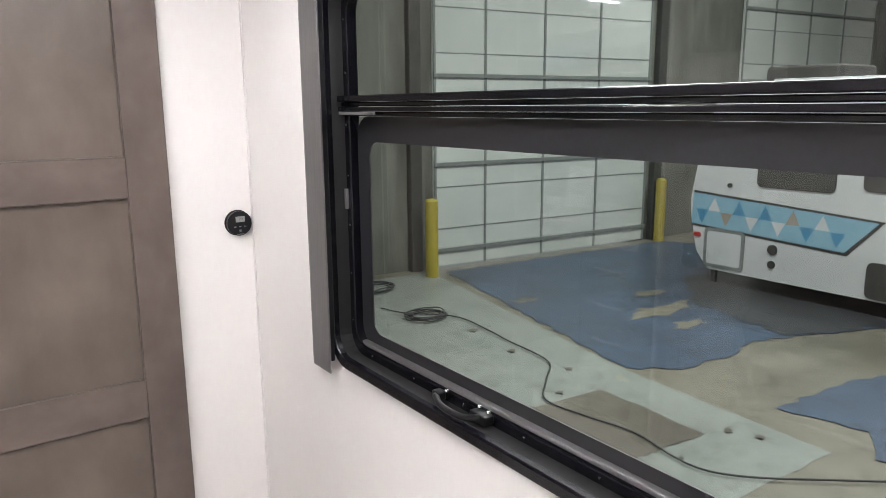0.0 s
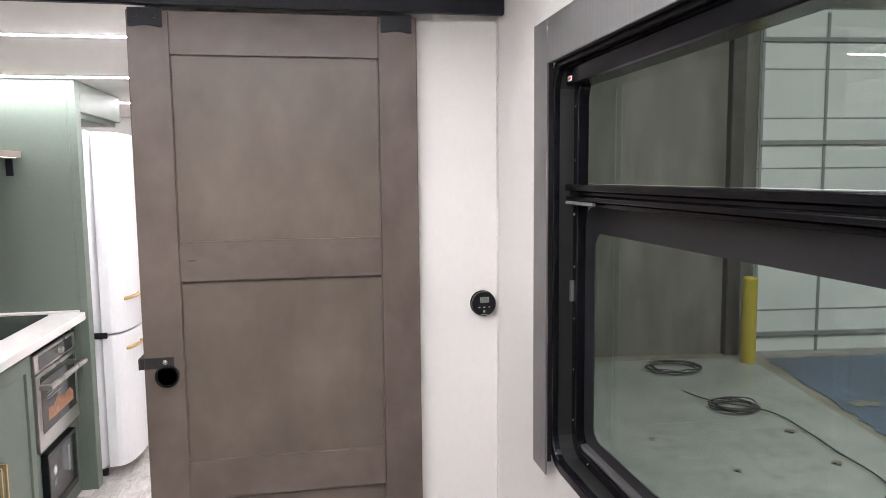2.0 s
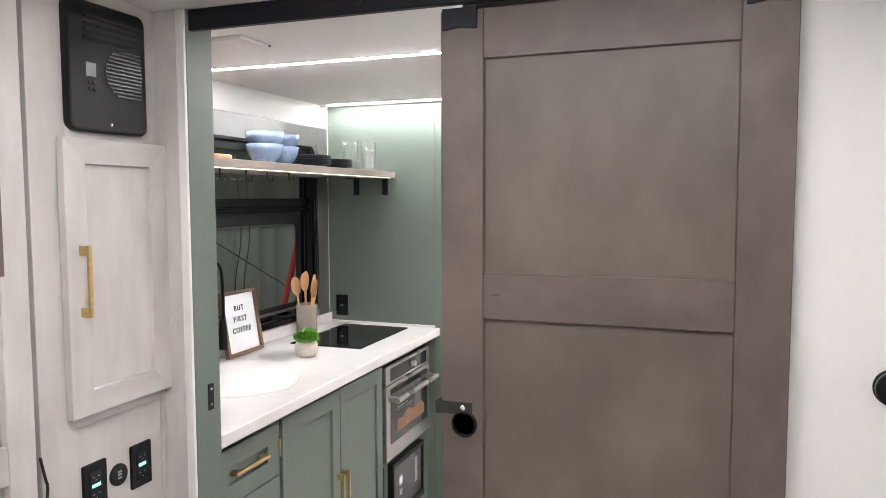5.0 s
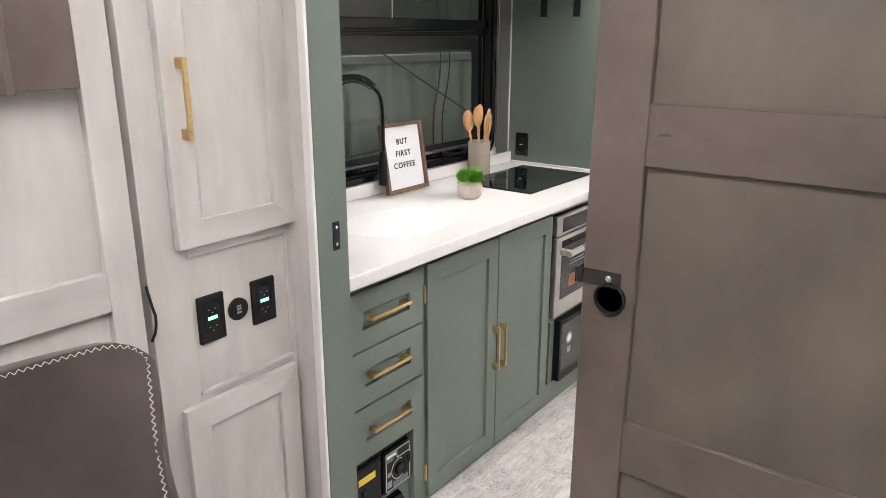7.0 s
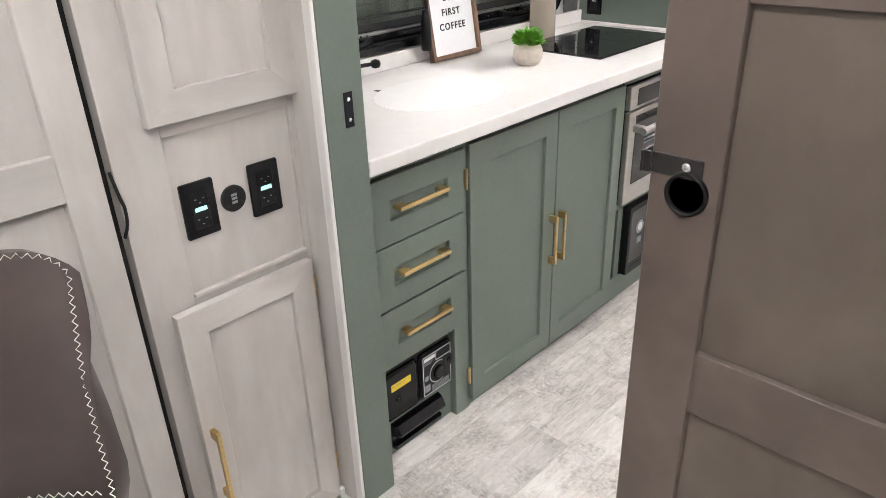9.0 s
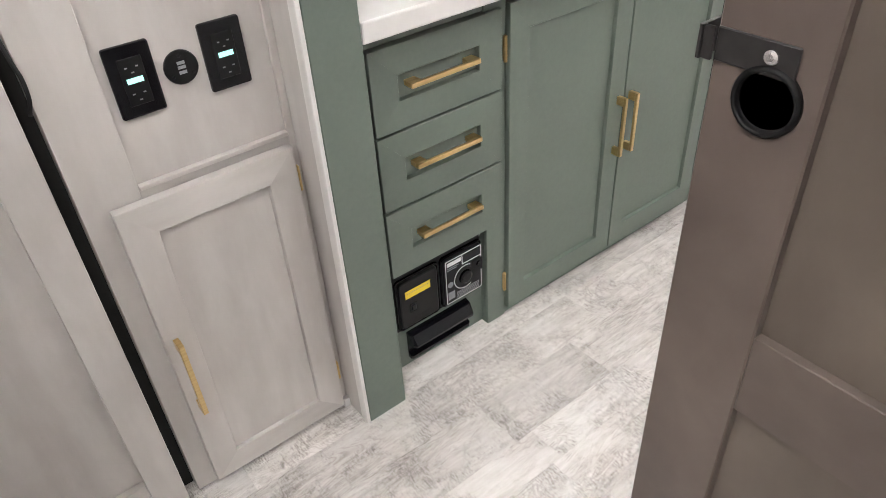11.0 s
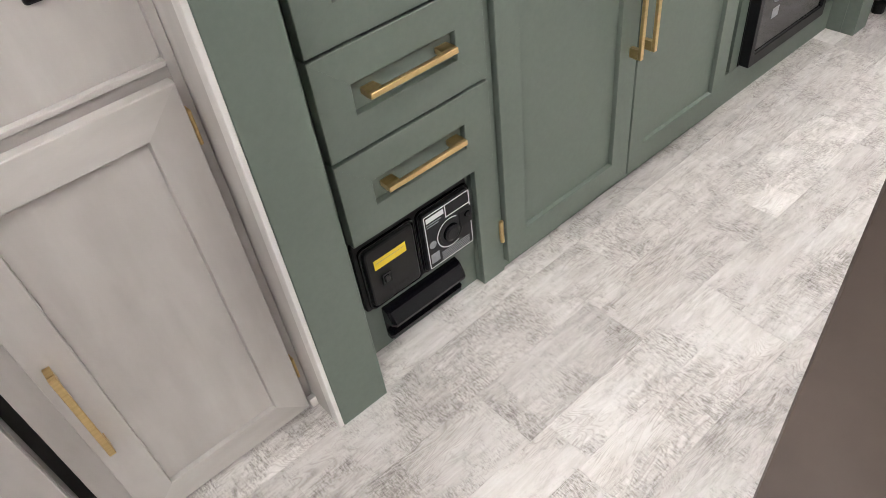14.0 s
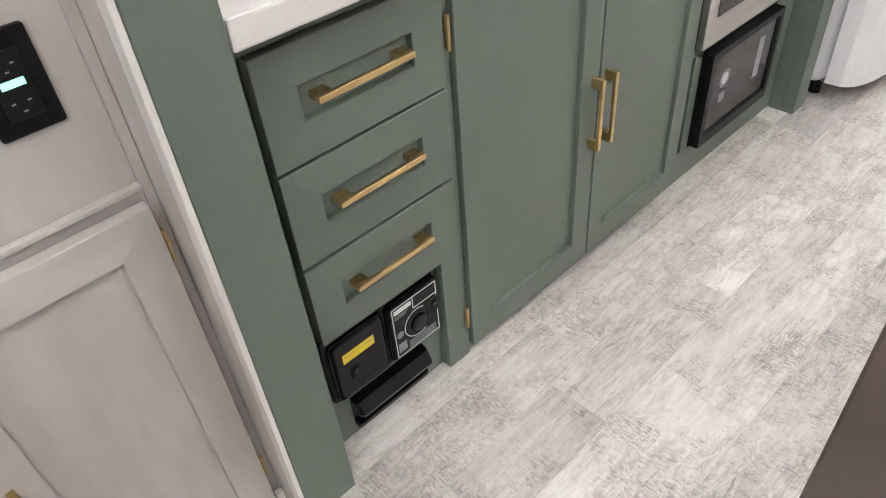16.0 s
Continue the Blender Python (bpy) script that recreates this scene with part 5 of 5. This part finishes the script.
def led_strip(y, x0, x1, lit):
    s = thing("ceiling_light", (x0 + x1) / 2, y, H - 0.004, "slim white LED strip light set flush in the ceiling", "ceiling light", "ceiling strip lights")
    part("channel", solid(x0, x1, y - 0.011, y + 0.011, H - 0.0022, H - 0.0002, 0), WHITE_TRIM, s)
    part("diffuser", solid(x0 + 0.012, x1 - 0.012, y - 0.0075, y + 0.0075, H - 0.0034, H - 0.0024, 0), lit, s, "lit diffuser")
    for a, c in ((x0 - 0.03, x0 + 0.012), (x1 - 0.012, x1 + 0.03)):
        part("end_cap", solid(a, c, y - 0.013, y + 0.013, H - 0.011, H - 0.0024, 0.003), WHITE_TRIM, s)
    return s


# the lounge strips at negative y are unseen, added to light the near room
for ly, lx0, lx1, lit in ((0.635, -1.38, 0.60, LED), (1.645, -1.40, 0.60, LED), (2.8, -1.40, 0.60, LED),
                          (-0.78, -0.58, 0.62, LED_UNSEEN), (-1.83, -0.58, 0.62, LED_UNSEEN)):
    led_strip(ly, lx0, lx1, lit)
vent = thing("ceiling_vent", -0.93, 0.26, H - 0.02, "small white ceiling vent", "vent")
part("cover", solid(-1.02, -0.86, 0.20, 0.34, H - 0.012, H - 0.0005, 0.004), WHITE_TRIM, vent)
part("slot", solid(-0.935, -0.865, 0.352, 0.358, H - 0.004, H - 0.0005, 0), HALL_DARK, vent)

# ---------- the hall outside ----------
GZ = -0.93


def sheet(points, z):
    b = bmesh.new()
    b.faces.new([b.verts.new((x, y, z)) for x, y in points])
    bmesh.ops.recalc_face_normals(b, faces=b.faces)
    if b.faces and b.faces[:][0].normal.z < 0:
        bmesh.ops.reverse_faces(b, faces=b.faces)
    return b


def ragged(points, amount, seed):
    """An outline with a hand-painted, chipped edge."""
    rnd = random.Random(seed)
    out = []
    for (x0, y0), (x1, y1) in zip(points, points[1:] + points[:1]):
        k = max(2, int(math.hypot(x1 - x0, y1 - y0) / 0.12))
        for i in range(k):
            f = i / k
            j = amount if i else 0
            out.append((x0 + (x1 - x0) * f + rnd.uniform(-j, j), y0 + (y1 - y0) * f + rnd.uniform(-j, j)))
    return out


structure("ground", sheet([(-40, -40), (40, -40), (40, 40), (-40, 40)], GZ), HALL_TAN, "worn tan concrete hall floor", "floor")
pale = [(1.21, -3.01), (3.26, -2.51), (3.91, 0.29), (4.98, 0.23), (5.1, 2.17), (5.95, 6.53), (1.04, 7.05)]
structure("floor_paint_pale", sheet(ragged(pale, 0.012, 1), GZ + 0.004), HALL_PALE, "pale grey-green painted floor area", "floor paint")
blue1 = [(5.14, 2.2), (5.51, 1.86), (6.25, 1.79), (6.79, 1.91), (8.41, 1.25), (11.19, 0.76), (12.39, 3.38), (10.6, 6.01), (6.14, 6.42)]
structure("floor_paint_blue", sheet(ragged(blue1, 0.035, 2), GZ + 0.008), HALL_BLUE, "faded blue painted floor area", "floor paint")
blue2 = [(5.38, 0.87), (6.42, 0.8), (7.96, 0.3), (7.72, -1.59), (5.25, -1.18), (5.11, -0.0), (5.53, 0.22)]
structure("floor_paint_blue", sheet(ragged(blue2, 0.035, 3), GZ + 0.008), HALL_BLUE, "faded blue painted floor area", "floor paint")
# this dark sheet paints the shade beside and under the parked trailer
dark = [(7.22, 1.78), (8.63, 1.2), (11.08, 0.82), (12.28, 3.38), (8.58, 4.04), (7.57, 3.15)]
structure("floor_shade_dark", sheet(ragged(dark, 0.06, 11), GZ + 0.012), HALL_SHADE, "dark sheet painted as shade on the floor beside the parked trailer", "floor wear")
for cx, cy, rx, ry, sd in ((7.08, 3.19, 0.75, 0.22, 5), (6.75, 2.65, 0.3, 0.14, 6), (7.48, 3.79, 0.35, 0.15, 7), (5.98, 4.51, 0.22, 0.10, 8)):
    blob = [(cx + rx * math.cos(0.5 * i) * (0.8 + 0.3 * math.sin(2.3 * i + sd)), cy + ry * math.sin(0.5 * i) * (0.8 + 0.3 * math.cos(1.7 * i + sd))) for i in range(12)]
    structure("floor_wear", sheet(ragged(blob, 0.05, sd), GZ + 0.012), HALL_TAN, "worn tan patch in the blue floor paint", "floor wear")
brown = [(4.55, 1.98), (4.51, 0.94), (3.6, 1.01), (3.62, 2.07)]
structure("floor_patch", sheet(ragged(brown, 0.015, 4), GZ + 0.012), HALL_BROWN, "bare brown concrete patch", "floor patch")
rnd = random.Random(9)
for k in range(14):
    cx, cy, s = rnd.uniform(3.3, 4.85), rnd.uniform(0.45, 4.2), rnd.uniform(0.02, 0.07)
    pts = [(cx + s * rnd.uniform(0.4, 1.2) * math.cos(a), cy + s * rnd.uniform(0.4, 1.2) * math.sin(a)) for a in [0.7 * i for i in range(9)]]
    structure("floor_stain", sheet(pts, GZ + 0.016), HALL_BROWN, "small bare chip in the painted floor", "stain")

MH = Matrix.Translation((6.14, 6.66, GZ)) @ Matrix.Rotation(radians(-5.6), 4, "Z")


def hall_box(x0, x1, y0, y1, z0, z1, bevel=0.0):
    return put(solid(x0, x1, y0, y1, z0, z1, bevel), MH)


HH = 7.0
GD = 4.38
b = hall_box(-14, 0.03, 0.12, 0.4, 0, HH)
join(b, hall_box(GD - 0.03, GD + 2.43, 0.12, 0.4, 0, HH))
join(b, hall_box(0.03, GD - 0.03, 0.12, 0.4, 4.6, HH))
join(b, hall_box(GD + 2.43, GD + 2.40 + GD - 0.03, 0.12, 0.4, 4.6, HH))
join(b, hall_box(GD + 2.40 + GD - 0.03, 18, 0.12, 0.4, 0, HH))
structure("hall_wall_north", b, CONCRETE, "stained concrete hall wall round the roller doors", "wall")
structure("hall_wall_east", hall_box(17, 17.3, -24, 0.1, 0, HH), CONCRETE, "concrete hall wall", "wall")
structure("hall_wall_south", hall_box(-14, 17, -24.3, -24, 0, HH), CONCRETE, "concrete hall wall", "wall")
structure("hall_wall_west", hall_box(-14.3, -14, -24, 0.1, 0, HH), CONCRETE, "concrete hall wall", "wall")
structure("hall_roof", hall_box(-14.3, 17.3, -24.3, 0.5, HH, HH + 0.2), CONCRETE, "grey hall roof", "roof")
for cx in (-0.42, GD + 0.14):
    structure("door_post", hall_box(cx, cx + 0.19, -0.02, 0.119, 0, 4.7, 0.01), HALL_DARK, "dark steel door post", "door post")


def garage(x0):
    g = thing("garage_door", *(MH @ Vector((x0 + GD / 2, 0.06, 0))), "white sectional garage door with grey ribs", "garage door", "garage doors")
    g["kind"] = "structure"
    cuts = (0.02, 0.60, 1.23, 1.88, 2.52, 3.18, 3.82, 4.60)
    for k, (z0, z1) in enumerate(zip(cuts, cuts[1:])):
        part("section", hall_box(x0, x0 + GD, 0.05, 0.10, z0 + 0.004, z1 - 0.004, 0.004), GARAGE, g)
        part("joint", hall_box(x0, x0 + GD, 0.043, 0.0498, z1 - 0.009, z1 + 0.009, 0.002), GARAGE_RIB, g)
    for z in (0.27, 1.57, 2.86, 4.2):
        part("strut", hall_box(x0, x0 + GD, 0.012, 0.049, z - 0.03, z + 0.03, 0.004), GARAGE_RIB, g)
    for off in (0.02, 0.91, 2.03, 3.18, 4.34):
        cx = x0 + off
        part("stile", hall_box(cx - 0.020, cx + 0.020, 0.032, 0.0495, 0.02, 4.55, 0.003), GARAGE_RIB, g)
    return g


garage(0.0)
garage(GD + 2.40)


def bollard(x, y):
    b = lathe([(0.092, 0), (0.092, 1.10), (0.078, 1.126), (0.03, 1.138), (0.0001, 1.139)], x, y, GZ, 24)
    whole("bollard", b, BOLLARD_YELLOW, "yellow painted steel bollard beside the garage door", "bollard", "yellow bollards", smooth=False)


bollard(5.81, 6.3)
bollard(10.65, 6.05)
# cables on the floor
run = [(4.33, 5.27), (4.44, 4.93), (4.83, 4.44), (4.81, 3.84), (4.74, 3.4), (4.65, 2.74), (4.29, 2.39), (3.99, 2.08), (4.02, 1.66), (4.09, 1.24), (4.03, 0.57), (4.67, -0.06), (5.57, -0.77)]
whole("cable", tube(spline([(x, y, GZ + 0.024) for x, y in run], 8), 0.0075, 6), CABLE, "black cable snaking over the painted hall floor", "cable", smooth=True)


def coil_of(x, y, r, turns, seed):
    q = random.Random(seed)
    pts = []
    for i in range(turns * 14):
        a = 2 * math.pi * i / 14
        rr = r * (0.75 + 0.3 * q.random() + 0.1 * math.sin(a * 0.37))
        pts.append((x + rr * math.cos(a) * 1.2, y + rr * math.sin(a), GZ + 0.026 + 0.012 * (i / 14) * 0.6))
    return tube(spline(pts, 3), 0.0075, 5)


whole("cable_coil", coil_of(4.56, 4.65, 0.20, 7, 1), CABLE, "loose coil of black cable on the hall floor", "cable coil", smooth=True)
whole("hose_coil", coil_of(4.68, 6.16, 0.28, 6, 2), CABLE, "coiled dark hose beside the hall wall", "hose coil", smooth=True)

# parked travel trailer
TX, TY, TS = 8.58, 3.99, 1.06   # near front corner of the parked trailer, and its scale
tr = thing("travel_trailer", 9.9, 1.0, GZ, "white travel trailer with a blue triangle decal stripe", "trailer")


def side_panel(points, out, mat, name, parent, label="", depth=0.004):
    """A plate on the trailer's near side: points are along the side and up from the floor."""
    b = prism(points, 0, depth)
    m = Matrix(((0, 0, -TS, TX - out), (-TS, 0, 0, TY), (0, TS, 0, GZ), (0, 0, 0, 1)))
    return part(name, put(b, m), mat, parent, label)


prof = [(0.30, 0.20), (0.12, 0.42), (0.02, 0.85), (0.0, 1.10), (0.10, 1.70), (0.30, 2.35), (0.45, 2.52), (6.2, 2.58), (6.3, 2.4), (6.3, 0.2)]
tbody = side_panel(prof, 0.0, TRAILER_WHITE, "body", tr, "", -2.3)
side_panel([(0.045, 1.20), (2.36, 1.06), (2.0, 0.64), (0.03, 0.74)], 0.004, HALL_DARK, "stripe_edge", tr, "dark stripe outline", 0.002)
side_panel([(0.048, 1.17), (2.30, 1.04), (1.97, 0.675), (0.035, 0.77)], 0.008, TRAILER_BLUE, "stripe", tr, "light blue decal stripe", 0.002)
for k in range(11):
    u = 0.10 + 0.17 * k
    lo, hi = 0.765 - 0.045 * u + 0.01, 1.165 - 0.055 * u
    mid = (lo + hi) / 2
    mat = (TRAILER_DEEP, TRAILER_WHITE, TRAILER_TAN, TRAILER_DEEP, TRAILER_WHITE)[k % 5]
    tri = [(u, mid), (u + 0.17, mid), (u + 0.085, hi - 0.02)] if k % 2 else [(u, mid), (u + 0.085, lo + 0.02), (u + 0.17, mid)]
    side_panel(tri, 0.0105, mat, "decal_triangle", tr, "", 0.002)
hatch = side_panel(rounded(0.24, 0.80, 0.235, 0.745, 0.06), 0.004, GARAGE_RIB, "hatch", tr, "grey-framed storage hatch", 0.012)
side_panel(rounded(0.285, 0.755, 0.28, 0.70, 0.04), 0.0165, TRAILER_WHITE, "hatch_panel", hatch, "", 0.004)
for k, (u0, u1, v0, v1) in enumerate(((0.90, 1.82, 1.31, 1.95), (2.10, 2.9, 1.36, 1.95), (2.22, 3.0, 0.22, 0.62))):
    wf = side_panel(rounded(u0, u1, v0, v1, 0.07), 0.004, HALL_DARK, "window", tr, "dark trailer window", 0.010)
for u, v, r in ((1.16, 0.58, 0.06), (1.16, 0.40, 0.045), (0.55, 1.30, 0.03)):
    side_panel([(u + r * math.cos(radians(a)), v + r * math.sin(radians(a))) for a in range(0, 360, 20)], 0.004, HALL_DARK, "vent_cap", tr, "", 0.02)
side_panel(rounded(0.08, 0.18, 0.60, 0.66, 0.02), 0.004, RED_PAINT, "marker_light", tr, "small red marker light", 0.012)
for u in (0.33, 5.9):
    part("jack", solid(TX + 0.1, TX + 0.16, TY - TS * u - 0.03, TY - TS * u + 0.03, GZ, GZ + 0.30, 0), HALL_DARK, tr)
for u in (3.5, 4.4):
    wh = lathe([(0.20, -0.1), (0.33, -0.1), (0.345, -0.06), (0.345, 0.06), (0.33, 0.1), (0.20, 0.1)], 0, 0, 0, 24, "w")
    part("wheel", put(wh, Matrix.Translation((TX + 0.2, TY - TS * u, GZ + 0.345)) @ Matrix.Rotation(radians(90), 4, "Y")), RUBBER, tr)
part("roof_unit", solid(TX + 0.6, TX + 1.5, TY - 1.6, TY - 0.6, GZ + 2.70, GZ + 2.90, 0.05, 3), HALL_DARK, tr, "dark rooftop vent unit")
part("awning", solid(TX - 0.08, TX, TY - 6.3, TY - 1.1, GZ + 2.61, GZ + 2.72, 0.02, 2), TRAILER_WHITE, tr, "rolled white awning")

# hung sheeting on the other side, with a red pole and braces
b = bmesh.new()
colv = []
for i in range(361):
    y = -3.0 + 11.0 * i / 360
    x = -4.3 + 0.05 * math.sin(y * 15.0) + 0.03 * math.sin(y * 6.1 + 1.0)
    colv.append((b.verts.new((x, y, GZ)), b.verts.new((x + 0.02 * math.sin(y * 3), y, 1.22))))
for (a, c), (d, e) in zip(colv, colv[1:]):
    b.faces.new((a, d, e, c))
whole("plastic_sheeting", b, SHEET, "pale plastic sheeting hung in folds", "sheeting", smooth=True)
whole("steel_beam", solid(-4.36, -4.24, -3.0, 8.0, 1.222, 1.30, 0.01), SHEET, "pale steel beam over the sheeting", "beam")
whole("red_pole", tube([(-2.2, 1.66, GZ), (-2.2, 3.10, 2.2)], 0.022, 10), RED_PAINT, "red steel pole leaning against the sheeting", "pole")
for p, q2 in (((-4.15, 2.6, 1.9), (-4.15, 5.6, 0.5)), ((-4.15, 2.2, 0.9), (-4.15, 4.6, 2.4))):
    whole("brace", tube([p, q2], 0.006, 6), HALL_DARK, "thin dark brace in front of the sheeting", "brace", "braces")
for hy in (4.6, 4.75):
    whole("hanging_cable", tube(spline([(-4.12, hy, 2.0), (-4.10, hy + 0.05, 1.2), (-4.11, hy - 0.06, 0.6), (-4.10, hy + 0.02, -0.2)], 6), 0.006, 6), CABLE, "dark cable hanging in front of the sheeting", "cable", "hanging cables", smooth=True)

# ---------- floor planks ----------
floor = structure("floor", solid(XL - 0.05, XR + 0.05, YB, YF, -0.08, -0.001, 0), VINYL, "grey weathered vinyl plank floor", "floor")
rnd = random.Random(21)
shared = {}
# plank rows from edge to edge, with the end joint that each one is set out from and the tone of the board beyond it
edges = [-1.44, -1.37, -1.24, -1.105, -0.97, -0.83, -0.70, -0.565, -0.475, -0.368, -0.235, -0.10, 0.03, 0.13, 0.26, 0.39, 0.52, 0.65, XR]
set_out = {5: (0.565, 1.06), 6: (0.905, 1.16), 7: (0.18, 0.97), 8: (0.615, 0.94), 9: (0.650, 0.84), 4: (0.57, 0.82)}
for row, (x0, x1) in enumerate(zip(edges, edges[1:])):
    joint, tone = set_out.get(row, (rnd.uniform(0, 0.9), 1.0))
    joints = [joint]
    while joints[0] > YB:
        joints.insert(0, joints[0] - rnd.choice((0.31, 0.46, 0.46, 0.62)))
    while joints[-1] < YF:
        joints.append(joints[-1] + rnd.choice((0.42, 0.46, 0.46, 0.62)))
    for y0, y1 in zip(joints, joints[1:]):
        y0, y1 = max(y0, YB), min(y1, YF)
        if y1 - y0 < 0.02:
            continue
        key = (round(x1 - x0, 4), round(y1 - y0, 4))
        if key not in shared:
            pl = solid(0.0001, x1 - x0 - 0.0001, 0.0001, y1 - y0 - 0.0001, -0.006, 0, 0.0003)
            me = bpy.data.meshes.new("plank")
            pl.to_mesh(me)
            pl.free()
            me.materials.append(VINYL)
            shared[key] = me
        ob = new("plank", shared[key])
        ob.location = (x0, y0, 0.006)
        shade = tone if y0 == joint else rnd.choice((0.86, 0.91, 0.95, 0.99, 1.04))
        ob.color = (shade, shade, shade, 1)
        ob.parent = floor
